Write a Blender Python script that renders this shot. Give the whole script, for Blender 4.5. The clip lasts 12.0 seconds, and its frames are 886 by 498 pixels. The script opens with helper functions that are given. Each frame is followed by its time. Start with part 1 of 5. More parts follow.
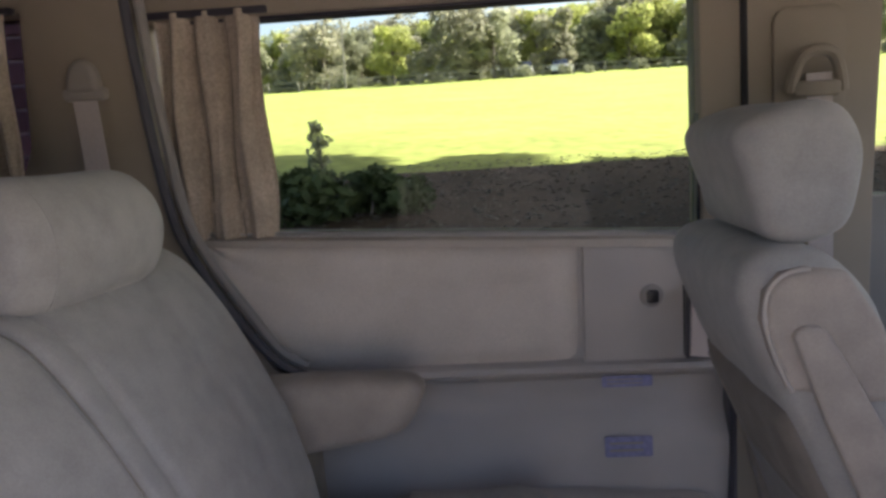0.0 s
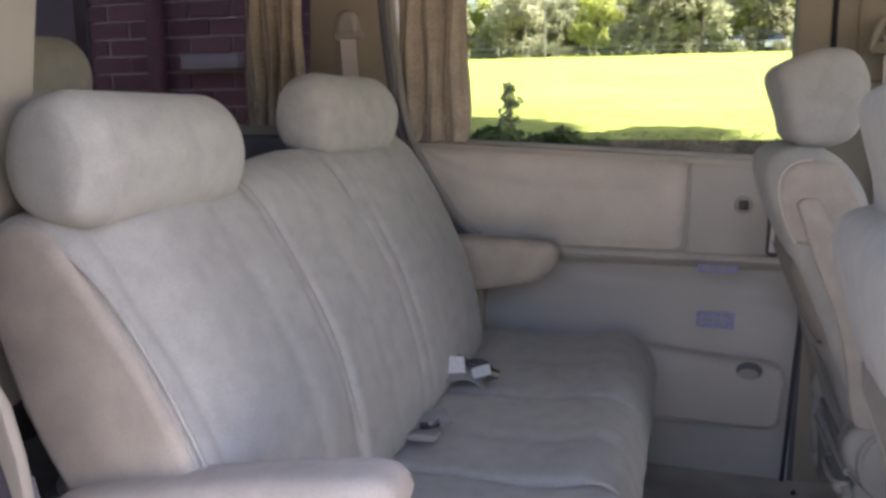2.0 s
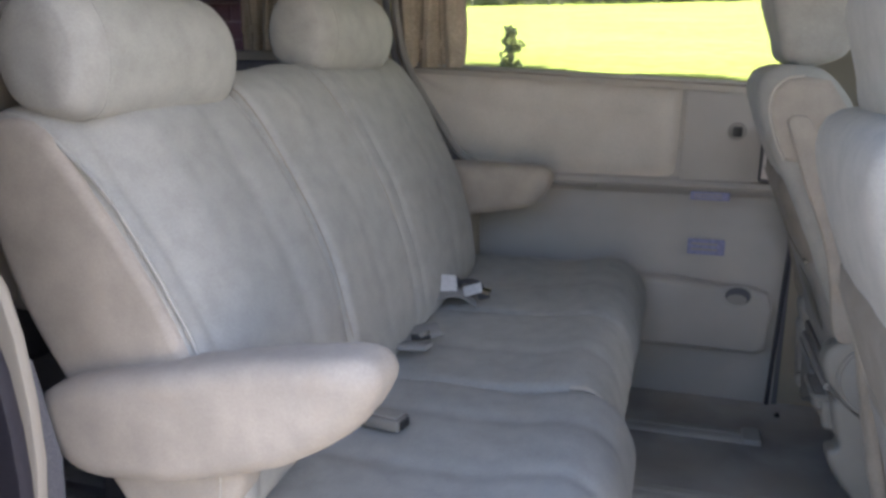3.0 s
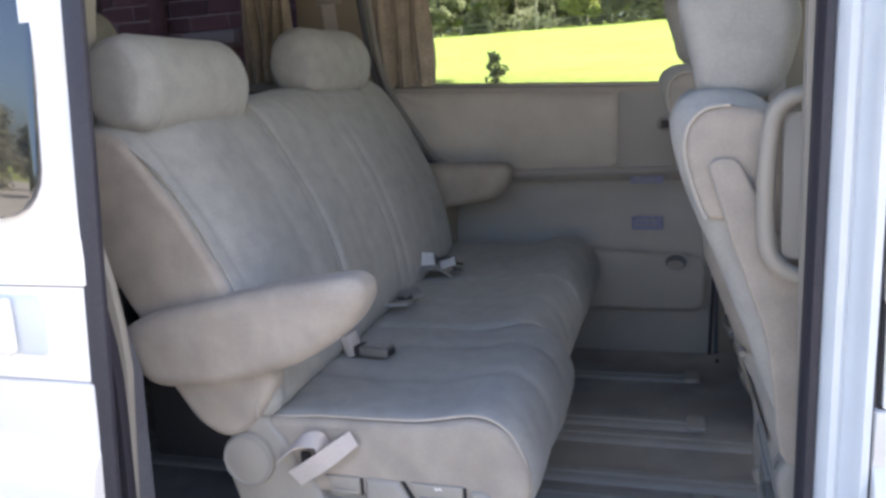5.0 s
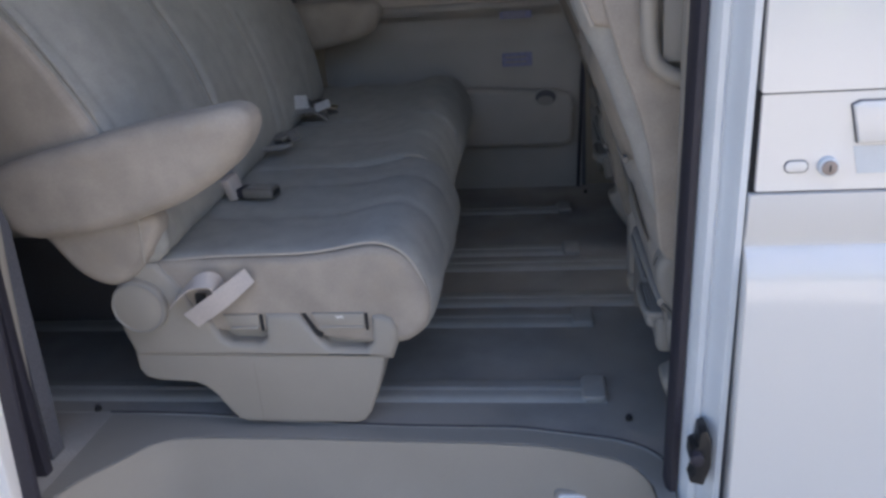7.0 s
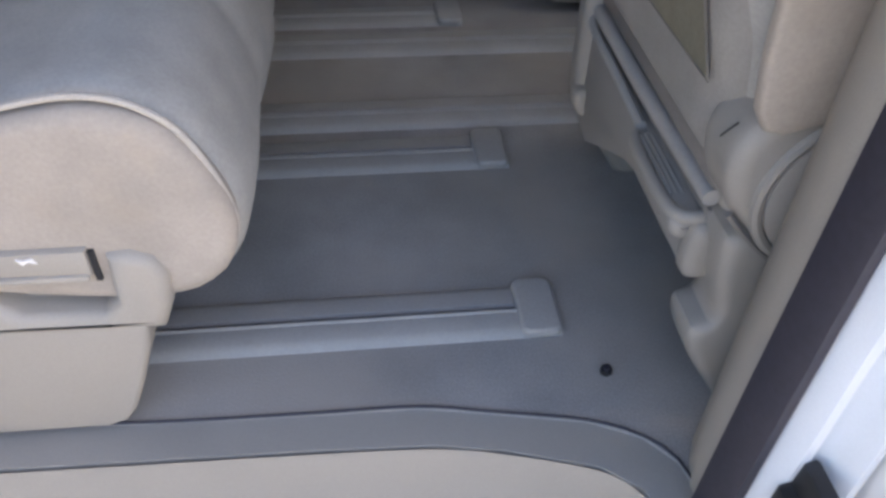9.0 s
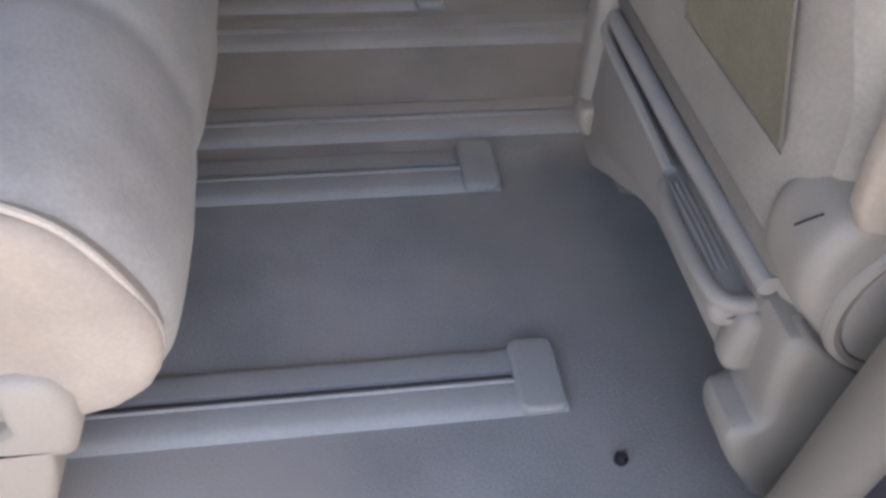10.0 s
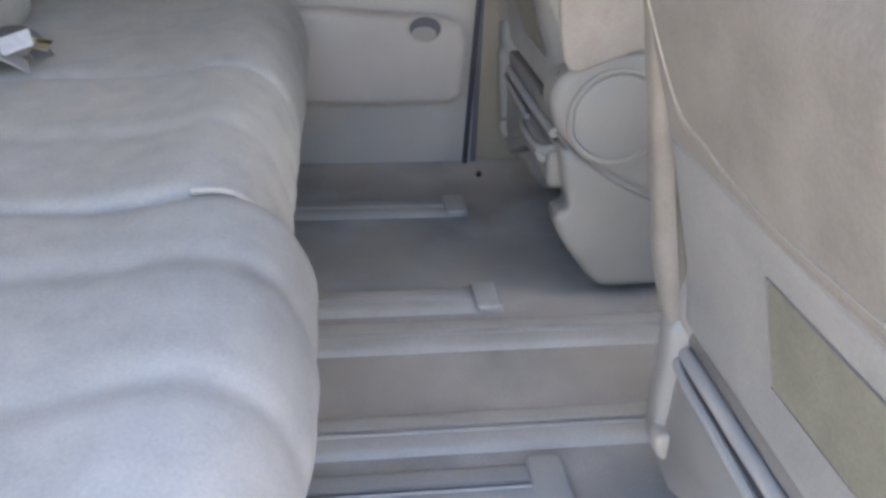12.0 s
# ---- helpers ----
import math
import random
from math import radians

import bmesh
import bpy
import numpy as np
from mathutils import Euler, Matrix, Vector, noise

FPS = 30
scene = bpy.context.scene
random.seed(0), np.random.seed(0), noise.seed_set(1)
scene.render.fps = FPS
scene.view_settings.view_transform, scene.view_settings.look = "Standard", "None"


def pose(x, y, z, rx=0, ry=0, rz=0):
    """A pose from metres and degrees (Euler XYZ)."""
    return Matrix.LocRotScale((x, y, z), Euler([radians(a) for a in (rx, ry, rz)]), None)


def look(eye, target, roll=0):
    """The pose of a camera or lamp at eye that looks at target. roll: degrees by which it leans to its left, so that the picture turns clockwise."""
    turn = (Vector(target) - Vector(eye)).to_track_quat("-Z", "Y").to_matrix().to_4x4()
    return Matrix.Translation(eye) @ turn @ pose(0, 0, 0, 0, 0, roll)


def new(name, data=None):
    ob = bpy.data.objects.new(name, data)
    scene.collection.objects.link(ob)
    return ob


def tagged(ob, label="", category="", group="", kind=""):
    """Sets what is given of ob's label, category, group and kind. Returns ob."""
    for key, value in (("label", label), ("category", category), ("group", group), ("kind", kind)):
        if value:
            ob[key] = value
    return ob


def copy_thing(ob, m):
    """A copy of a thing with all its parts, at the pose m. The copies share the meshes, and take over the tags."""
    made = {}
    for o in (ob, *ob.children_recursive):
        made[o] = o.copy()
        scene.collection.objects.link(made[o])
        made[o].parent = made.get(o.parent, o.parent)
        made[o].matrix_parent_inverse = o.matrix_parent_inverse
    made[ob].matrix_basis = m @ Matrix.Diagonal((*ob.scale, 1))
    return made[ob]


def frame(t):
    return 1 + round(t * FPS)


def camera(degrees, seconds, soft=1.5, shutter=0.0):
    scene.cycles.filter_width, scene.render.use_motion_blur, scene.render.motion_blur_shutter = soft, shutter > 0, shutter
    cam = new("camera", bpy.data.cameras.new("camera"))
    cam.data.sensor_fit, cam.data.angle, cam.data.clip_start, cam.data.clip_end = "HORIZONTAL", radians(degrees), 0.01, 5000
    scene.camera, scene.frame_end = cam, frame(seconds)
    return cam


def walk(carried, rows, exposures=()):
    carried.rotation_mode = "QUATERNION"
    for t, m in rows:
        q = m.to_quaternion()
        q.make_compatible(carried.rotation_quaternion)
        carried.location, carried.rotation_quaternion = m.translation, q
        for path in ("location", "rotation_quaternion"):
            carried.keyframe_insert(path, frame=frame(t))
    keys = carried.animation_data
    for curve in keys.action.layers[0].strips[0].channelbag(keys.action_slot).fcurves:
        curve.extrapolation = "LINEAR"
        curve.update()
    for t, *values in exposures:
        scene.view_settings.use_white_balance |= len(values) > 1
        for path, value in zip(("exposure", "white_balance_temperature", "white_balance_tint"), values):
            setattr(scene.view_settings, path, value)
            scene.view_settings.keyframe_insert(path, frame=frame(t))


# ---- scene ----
# the exposure, the white balance and the camera's path
EXPOSURES = [(0, 2.25, 6100, 25), (0.5, 2.38, 6250, 25), (1.5, 2.7, 6350, 22), (2.5, 2.85, 6250, 19), (3.2, 2.8, 6150, 14), (4.8, 2.45, 6000, 14), (5.5, 2.0, 5950, 13), (6, 1.74, 5950, 13), (6.5, 1.64, 5950, 14),
             (7.2, 1.65, 6000, 14), (8.8, 2.6, 6450, 15), (9.5, 2.95, 7000, 18), (10.5, 3.3, 7050, 19), (11.2, 3.84, 6750, 17), (12, 4.08, 6450, 15)]
cam = camera(59.00, 12.0, soft=3.0)
walk(cam, [
    (0, look((-0.451, 0.042, 1.119), (-0.584, 2.018, 0.838), -3.48)),
    (0.5, look((-0.333, -0.172, 1.076), (-0.805, 1.745, 0.753), -2.49)),
    (1, look((-0.280, -0.349, 1.038), (-0.868, 1.531, 0.692), -1.64)),
    (1.5, look((-0.280, -0.495, 1.029), (-0.876, 1.381, 0.679), -1.10)),
    (2, look((-0.280, -0.594, 1.016), (-0.869, 1.287, 0.676), -0.28)),
    (2.5, look((-0.270, -0.618, 0.979), (-0.898, 1.246, 0.618), 1.18)),
    (3, look((-0.253, -0.620, 0.949), (-0.836, 1.237, 0.486), 0.19)),
    (3.2, look((-0.252, -0.626, 0.938), (-0.821, 1.228, 0.448), -0.13)),
    (4.8, look((-0.065, -0.947, 0.913), (-0.686, 0.909, 0.501), -3.20)),
    (5, look((-0.061, -1.001, 0.910), (-0.658, 0.867, 0.520), -3.42)),
    (5.5, look((-0.096, -1.107, 0.906), (-0.617, 0.784, 0.518), -4.99)),
    (6, look((-0.123, -1.180, 0.889), (-0.527, 0.727, 0.442), -4.54)),
    (6.5, look((-0.121, -1.173, 0.861), (-0.441, 0.713, 0.278), -4.43)),
    (7, look((-0.112, -1.025, 0.847), (-0.370, 0.815, 0.106), -4.24)),
    (7.2, look((-0.115, -0.931, 0.842), (-0.336, 0.894, 0.055), -4.38)),
    (8.8, look((-0.242, -0.358, 0.673), (-0.074, 1.148, -0.632), 1.9)),
    (9, look((-0.216, -0.283, 0.661), (-0.014, 1.173, -0.696), 2.2)),
    (9.5, look((-0.186, -0.165, 0.642), (0.063, 1.215, -0.783), 4.7)),
    (10, look((-0.204, -0.102, 0.635), (0.056, 1.255, -0.81), 4.2)),
    (10.5, look((-0.214, -0.066, 0.656), (0.027, 1.364, -0.721), 1.3)),
    (11, look((-0.224, -0.054, 0.678), (0.038, 1.472, -0.588), 1.5)),
    (11.5, look((-0.238, -0.052, 0.703), (0.028, 1.598, -0.395), 2.4)),
    (12, look((-0.267, -0.057, 0.734), (-0.032, 1.669, -0.249), 2.1)),
], EXPOSURES)

# ---- sky and sun ----
SUN_HIGH, SUN_TURN = radians(46), radians(68)
world = bpy.data.worlds.new("world")
scene.world = world
world.use_nodes = True
sky = world.node_tree.nodes.new("ShaderNodeTexSky")
sky.sky_type, sky.sun_disc, sky.sun_elevation, sky.sun_rotation = "NISHITA", False, SUN_HIGH, SUN_TURN
sky.dust_density, sky.ozone_density = 4.0, 0.6
background = world.node_tree.nodes["Background"]
world.node_tree.links.new(sky.outputs[0], background.inputs[0])
background.inputs[1].default_value = 0.11
sun = new("sun", bpy.data.lights.new("sun", "SUN"))
sun.data.energy, sun.data.angle, sun.data.color = 5.0, radians(0.5), (1.0, 0.94, 0.84)
# the way to the sun: SUN_TURN from +y towards +x
to_sun = Vector((math.sin(SUN_TURN) * math.cos(SUN_HIGH), math.cos(SUN_TURN) * math.cos(SUN_HIGH), math.sin(SUN_HIGH)))
sun.matrix_world = look(to_sun * 50, (0, 0, 0))

# added fill lamp just inside the windscreen, on top of the sky's own daylight
front_light = new("windscreen_fill", bpy.data.lights.new("windscreen_fill", "AREA"))
front_light.data.shape, front_light.data.size, front_light.data.size_y, front_light.data.energy, front_light.data.color = "RECTANGLE", 1.5, 0.5, 0.25, (0.92, 0.96, 1.0)
front_light.matrix_world = look((1.34, 0.86, 1.25), (-0.5, 0.86, 0.6))

# ---- helpers of the scene ----
rnd = random.Random(7)


def part(name, bm, mat, parent=None, label="", smooth=True, angle=40):
    """One bmesh as one mesh object, under a thing or a part."""
    me = bpy.data.meshes.new(name)
    bmesh.ops.recalc_face_normals(bm, faces=bm.faces[:])
    for f in bm.faces:
        f.smooth = smooth
    if smooth:
        lim = radians(angle)
        for e in bm.edges:
            if len(e.link_faces) == 2 and e.calc_face_angle(0) > lim:
                e.smooth = False
    bm.to_mesh(me)
    bm.free()
    me.materials.append(mat)
    ob = new(name, me)
    if parent is not None:
        ob.parent = parent
    if label:
        ob["label"] = label
    return ob


def thing(name, label, category, group="", kind=""):
    return tagged(new(name), label, category, group, kind)


def box(a, b, bevel=0.0, segs=2):
    bm = bmesh.new()
    a, b = Vector(a), Vector(b)
    bmesh.ops.create_cube(bm, size=1, matrix=Matrix.Translation((a + b) / 2) @ Matrix.Diagonal((*(b - a), 1)))
    if bevel:
        bmesh.ops.bevel(bm, geom=bm.edges[:], offset=bevel, segments=segs, affect="EDGES", profile=0.5)
    return bm


def put_in(bm, other):
    """Adds the faces of other to bm."""
    me = bpy.data.meshes.new("scrap")
    other.to_mesh(me)
    other.free()
    bm.from_mesh(me)
    bpy.data.meshes.remove(me)
    return bm


def prism(outline, axis, a, b, bevel=0.0, segs=2):
    """A closed outline in the two other axes (in their order), extruded from a to b along axis."""
    bm = bmesh.new()
    n = "xyz".index(axis)

    def at(p, c):
        q = list(p)
        q.insert(n, c)
        return q

    lo = [bm.verts.new(at(p, a)) for p in outline]
    hi = [bm.verts.new(at(p, b)) for p in outline]
    bm.faces.new(lo)
    bm.faces.new(hi[::-1])
    for k in range(len(outline)):
        j = (k + 1) % len(outline)
        bm.faces.new((lo[k], hi[k], hi[j], lo[j]))
    bmesh.ops.recalc_face_normals(bm, faces=bm.faces[:])
    if bevel:
        rims = [e for e in bm.edges if (e.verts[0] in lo) == (e.verts[1] in lo)]
        bmesh.ops.bevel(bm, geom=rims, offset=bevel, segments=segs, affect="EDGES", profile=0.5, clamp_overlap=True)
    return bm


def spline(points, count, closed=True):
    """Evenly spaced places on a Catmull-Rom curve through the points."""
    pts = [Vector(p) for p in points]
    n = len(pts)
    out = []
    for k in range(n if closed else n - 1):
        if closed:
            p = [pts[(k + d) % n] for d in (-1, 0, 1, 2)]
        else:
            p = [pts[min(max(k + d, 0), n - 1)] for d in (-1, 0, 1, 2)]
        for s in range(16):
            t = s / 16
            out.append(0.5 * (2 * p[1] + (p[2] - p[0]) * t + (2 * p[0] - 5 * p[1] + 4 * p[2] - p[3]) * t * t + (3 * p[1] - p[0] - 3 * p[2] + p[3]) * t ** 3))
    if not closed:
        out.append(pts[-1])
    ring = out + [out[0]] if closed else out
    far = [0.0]
    for u, v in zip(ring, ring[1:]):
        far.append(far[-1] + (v - u).length)
    res, k = [], 0
    for s in range(count):
        want = far[-1] * s / (count if closed else count - 1)
        while k < len(far) - 2 and far[k + 1] < want:
            k += 1
        f = (want - far[k]) / max(far[k + 1] - far[k], 1e-9)
        res.append(ring[k].lerp(ring[k + 1], f))
    return res


def rings_mesh(rings, closed_ends=True):
    bm = bmesh.new()
    rows = [[bm.verts.new(p) for p in ring] for ring in rings]
    m = len(rows[0])
    for u, v in zip(rows, rows[1:]):
        for k in range(m):
            j = (k + 1) % m
            bm.faces.new((u[k], u[j], v[j], v[k]))
    if closed_ends:
        for row, mid in ((rows[0], rings[0]), (rows[-1], rings[-1])):
            bm.faces.new(row)
    return bm


def cushion(profile, y0, y1, end=0.05, count=72, slices=40, grooves=(), tilt=0.0, wobble=0.004, seed=0, shape=None, puff=False):
    """A stuffed shape: a closed profile in x and z run along y, with round ends, seams (y, width, depth), a slope tilt of z over y and slight waves."""
    prof = spline([(p[0], p[1], 0) for p in profile], count)
    mid = sum((Vector((p.x, p.y, 0)) for p in prof), Vector()) / count
    area = sum(prof[k].x * prof[(k + 1) % count].y - prof[(k + 1) % count].x * prof[k].y for k in range(count))
    turn = 1 if area > 0 else -1
    norm = []
    for k in range(count):
        t = prof[(k + 1) % count] - prof[k - 1]
        norm.append(Vector((t.y, -t.x, 0)).normalized() * turn)
    reach = sum((p - mid).length for p in prof) / count
    ys = [y0 + (y1 - y0) * s / slices for s in range(slices + 1)]
    edge = [end * (1 - math.cos(a)) for a in (0, 0.35, 0.7, 1.05, 1.3)]
    ys = sorted(set([round(y, 5) for y in ys if y0 + end <= y <= y1 - end] + [round(y0 + e, 5) for e in edge] + [round(y1 - e, 5) for e in edge]
                    + [round(g[0] + d * g[1], 5) for g in grooves for d in (-1, -0.5, 0, 0.5, 1)]))
    rings = []
    for y in ys:
        d = min(y - y0, y1 - y)
        inset = end * (1 - math.sqrt(max(0.0, 1 - ((end - d) / end) ** 2))) if d < end else 0.0
        ring = []
        for k in range(count):
            off = inset
            for gy, gw, gd in grooves:
                off += gd * math.exp(-((y - gy) / (gw * 0.6)) ** 2)
            p = prof[k].lerp(mid, min(0.97, off / reach)) if puff else prof[k] - norm[k] * off
            w = noise.noise(Vector((p.x * 7, y * 7, p.y * 7 + seed * 9.1))) * wobble + noise.noise(Vector((p.x * 22, y * 22, p.y * 22 + seed))) * wobble * 0.35
            p = p + norm[k] * w
            q = Vector((p.x, y, p.y + tilt * (y - y0)))
            ring.append(q)
        for _ in range(0 if puff else min(14, int(inset / 0.0025))):
            ring = [ring[k] * 0.5 + (ring[k - 1] + ring[(k + 1) % count]) * 0.25 for k in range(count)]
        rings.append([shape(q) for q in ring] if shape else ring)
    return rings_mesh(rings)


def tube(points, radius, count=40, sides=8, closed=False, flat=1.0):
    """A round bead along a curve. flat squeezes it along its second axis."""
    pts = spline(points, count, closed)
    rings, up = [], None
    n = len(pts)
    for k, p in enumerate(pts):
        t = (pts[(k + 1) % n] - pts[k - 1]) if closed or 0 < k < n - 1 else (pts[min(k + 1, n - 1)] - pts[max(k - 1, 0)])
        t.normalize()
        if up is None:
            up = t.orthogonal().normalized()
        up = (up - t * up.dot(t)).normalized()
        side = t.cross(up)
        rings.append([p + up * math.cos(2 * math.pi * s / sides) * radius + side * math.sin(2 * math.pi * s / sides) * radius * flat for s in range(sides)])
    if closed:
        rings.append(rings[0])
        bm = rings_mesh(rings, False)
        bmesh.ops.remove_doubles(bm, verts=bm.verts[:], dist=1e-6)
        return bm
    return rings_mesh(rings)


def ribbon(points, across, width, thick=0.002, count=30, tip=1.0):
    """A strap along a curve; across is the way of its width, tip its width at the start against the rest."""
    pts = spline(points, count, False)
    a = Vector(across).normalized()
    rings = []
    for k, p in enumerate(pts):
        t = (pts[min(k + 1, count - 1)] - pts[max(k - 1, 0)]).normalized()
        s = (a - t * a.dot(t)).normalized()
        u = t.cross(s)
        w = width * min(1.0, tip + (1 - tip) * 3.0 * k / count)
        rings.append([p + s * x * w / 2 + u * z * thick / 2 for x, z in ((-1, -1), (1, -1), (1, 1), (-1, 1))])
    return rings_mesh(rings)


def disc(c, r, axis, depth, bevel=0.0, sides=32, r2=None):
    """A round plate, its face towards the lower side of axis."""
    bm = bmesh.new()
    turn = {"x": Euler((0, radians(90), 0)), "y": Euler((radians(90), 0, 0)), "z": Euler((0, 0, 0))}[axis].to_matrix().to_4x4()
    bmesh.ops.create_cone(bm, cap_ends=True, segments=sides, radius1=r, radius2=r if r2 is None else r2, depth=depth, matrix=Matrix.Translation(c) @ turn)
    if bevel:
        rims = [e for e in bm.edges if any(len(f.verts) > 4 for f in e.link_faces)]
        bmesh.ops.bevel(bm, geom=rims, offset=bevel, segments=2, affect="EDGES", profile=0.5)
    return bm


def sheet(fn, nu, nv, thick=0.0):
    """A surface fn(u, v) over the unit square."""
    bm = bmesh.new()
    vs = [[bm.verts.new(fn(i / nu, j / nv)) for j in range(nv + 1)] for i in range(nu + 1)]
    for i in range(nu):
        for j in range(nv):
            bm.faces.new((vs[i][j], vs[i + 1][j], vs[i + 1][j + 1], vs[i][j + 1]))
    if thick:
        bmesh.ops.recalc_face_normals(bm, faces=bm.faces[:])
        bmesh.ops.solidify(bm, geom=bm.faces[:], thickness=thick)
    return bm


def rounded(x0, z0, x1, z1, r, steps=5):
    """A rounded rectangle as an outline."""
    out = []
    for cx, cz, a in ((x1 - r, z0 + r, -90), (x1 - r, z1 - r, 0), (x0 + r, z1 - r, 90), (x0 + r, z0 + r, 180)):
        for s in range(steps + 1):
            t = radians(a + 90 * s / steps)
            out.append((cx + r * math.cos(t), cz + r * math.sin(t)))
    return out


# ---- materials ----
def material(name, colour, rough=0.6, thin=0.0, metal=0.0, grain=200.0, grain_mix=0.08, blotch=4.0, blotch_mix=0.1, bump=0.15, bump_at=None, sheen=0.0, coat=0.0, stain=None, stain_at=(9, 0.58, 0.72, 0.5), island=0.0, spec=0.5):
    """A painted, moulded or woven surface: grain and blotches in its colour, and a fine relief."""
    m = bpy.data.materials.new(name)
    m.use_nodes = True
    nt = m.node_tree
    n, l = nt.nodes, nt.links
    b = n["Principled BSDF"]
    co = n.new("ShaderNodeTexCoord").outputs["Object"]

    def tex(scale, detail=4):
        t = n.new("ShaderNodeTexNoise")
        t.inputs["Scale"].default_value, t.inputs["Detail"].default_value = scale, detail
        l.new(co, t.inputs["Vector"])
        return t.outputs["Fac"]

    def level(sock, lo, hi, a, c):
        r = n.new("ShaderNodeMapRange")
        r.inputs[1].default_value, r.inputs[2].default_value, r.inputs[3].default_value, r.inputs[4].default_value = lo, hi, a, c
        l.new(sock, r.inputs[0])
        return r.outputs[0]

    def times(a, c):
        t = n.new("ShaderNodeMath")
        t.operation = "MULTIPLY"
        l.new(a, t.inputs[0])
        l.new(c, t.inputs[1])
        return t.outputs[0]

    small, large = tex(grain, 2), tex(blotch, 5)
    fac = times(level(small, 0.3, 0.7, 1 - grain_mix, 1 + grain_mix), level(large, 0.3, 0.7, 1 - blotch_mix, 1 + blotch_mix))
    if island:
        rn = n.new("ShaderNodeObjectInfo").outputs["Random"]
        fac = times(fac, level(rn, 0, 1, 1 - island, 1 + island))
    mix = n.new("ShaderNodeVectorMath")
    mix.operation = "SCALE"
    mix.inputs[0].default_value = colour
    l.new(fac, mix.inputs["Scale"])
    out = mix.outputs[0]
    if stain:
        mx = n.new("ShaderNodeMix")
        mx.data_type = "RGBA"
        mx.inputs["B"].default_value = (*stain, 1)
        l.new(out, mx.inputs["A"])
        l.new(level(tex(stain_at[0], 6), stain_at[1], stain_at[2], 0, stain_at[3]), mx.inputs["Factor"])
        out = mx.outputs["Result"]
    l.new(out, b.inputs["Base Color"])
    b.inputs["Roughness"].default_value, b.inputs["Metallic"].default_value = rough, metal
    b.inputs["Sheen Weight"].default_value, b.inputs["Coat Weight"].default_value = sheen, coat
    b.inputs["Sheen Roughness"].default_value, b.inputs["Coat Roughness"].default_value = 0.5, 0.06
    b.inputs["Specular IOR Level"].default_value = spec
    if bump:
        bp = n.new("ShaderNodeBump")
        bp.inputs["Strength"].default_value, bp.inputs["Distance"].default_value = bump, 0.002
        l.new(tex(bump_at or grain, 3), bp.inputs["Height"])
        l.new(bp.outputs[0], b.inputs["Normal"])
    if thin:
        tr, mx = n.new("ShaderNodeBsdfTranslucent"), n.new("ShaderNodeMixShader")
        l.new(out, tr.inputs["Color"])
        mx.inputs[0].default_value = thin
        l.new(b.outputs[0], mx.inputs[1])
        l.new(tr.outputs[0], mx.inputs[2])
        l.new(mx.outputs[0], n["Material Output"].inputs[0])
    return m


def pane_material(name, tint, gloss=0.06):
    """A thin pane: it lets light straight through, tinted, and mirrors a little."""
    m = bpy.data.materials.new(name)
    m.use_nodes = True
    n, l = m.node_tree.nodes, m.node_tree.links
    n.remove(n["Principled BSDF"])
    clear, shine, mx = n.new("ShaderNodeBsdfTransparent"), n.new("ShaderNodeBsdfGlossy"), n.new("ShaderNodeMixShader")
    fr = n.new("ShaderNodeFresnel")
    fr.inputs["IOR"].default_value = 1.16
    clear.inputs["Color"].default_value = (*tint, 1)
    shine.inputs["Roughness"].default_value = 0.01
    l.new(fr.outputs[0], mx.inputs[0])
    l.new(clear.outputs[0], mx.inputs[1])
    l.new(shine.outputs[0], mx.inputs[2])
    l.new(mx.outputs[0], n["Material Output"].inputs[0])
    return m


SUEDE = material("suede", (0.375, 0.365, 0.337), 0.95, grain=300, grain_mix=0.06, blotch=26, blotch_mix=0.085, bump=0.12, bump_at=260, sheen=0.12, stain=(0.44, 0.427, 0.395), spec=0.2)
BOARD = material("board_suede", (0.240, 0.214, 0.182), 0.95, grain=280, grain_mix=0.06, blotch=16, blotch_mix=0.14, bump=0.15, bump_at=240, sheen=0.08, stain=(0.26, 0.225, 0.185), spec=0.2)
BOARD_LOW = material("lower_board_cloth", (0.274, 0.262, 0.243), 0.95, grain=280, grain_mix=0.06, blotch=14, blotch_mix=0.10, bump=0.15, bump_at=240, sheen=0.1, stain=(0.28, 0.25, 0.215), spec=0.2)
SEAT_PLASTIC = material("seat_plastic", (0.305, 0.287, 0.257), 0.55, grain=600, grain_mix=0.04, blotch=8, blotch_mix=0.07, bump=0.08, bump_at=700)
BUCKLE = material("buckle_plastic", (0.21, 0.195, 0.18), 0.45, grain=300, bump=0.05)
GAP_GREY = material("grey_gap", (0.10, 0.10, 0.11), 0.7, bump=0)
SUEDE_SIDE = material("suede_side", (0.385, 0.34, 0.29), 0.95, grain=280, grain_mix=0.05, blotch=16, blotch_mix=0.12, bump=0.12, bump_at=240, sheen=0.1, stain=(0.42, 0.35, 0.27), spec=0.2)
PIPING = material("piping", (0.46, 0.42, 0.365), 0.8, grain=400, bump=0.2)
PLASTIC = material("beige_plastic", (0.35, 0.32, 0.275), 0.55, grain=600, grain_mix=0.04, blotch=6, blotch_mix=0.05, bump=0.08, bump_at=700)
DOOR_TRIM = material("door_trim", (0.42, 0.395, 0.365), 0.6, grain=600, grain_mix=0.04, blotch=6, blotch_mix=0.06, bump=0.08, bump_at=700)
PLASTIC_GREY = material("grey_beige_plastic", (0.30, 0.285, 0.26), 0.55, grain=600, grain_mix=0.04, blotch=6, blotch_mix=0.06, bump=0.08, bump_at=700)
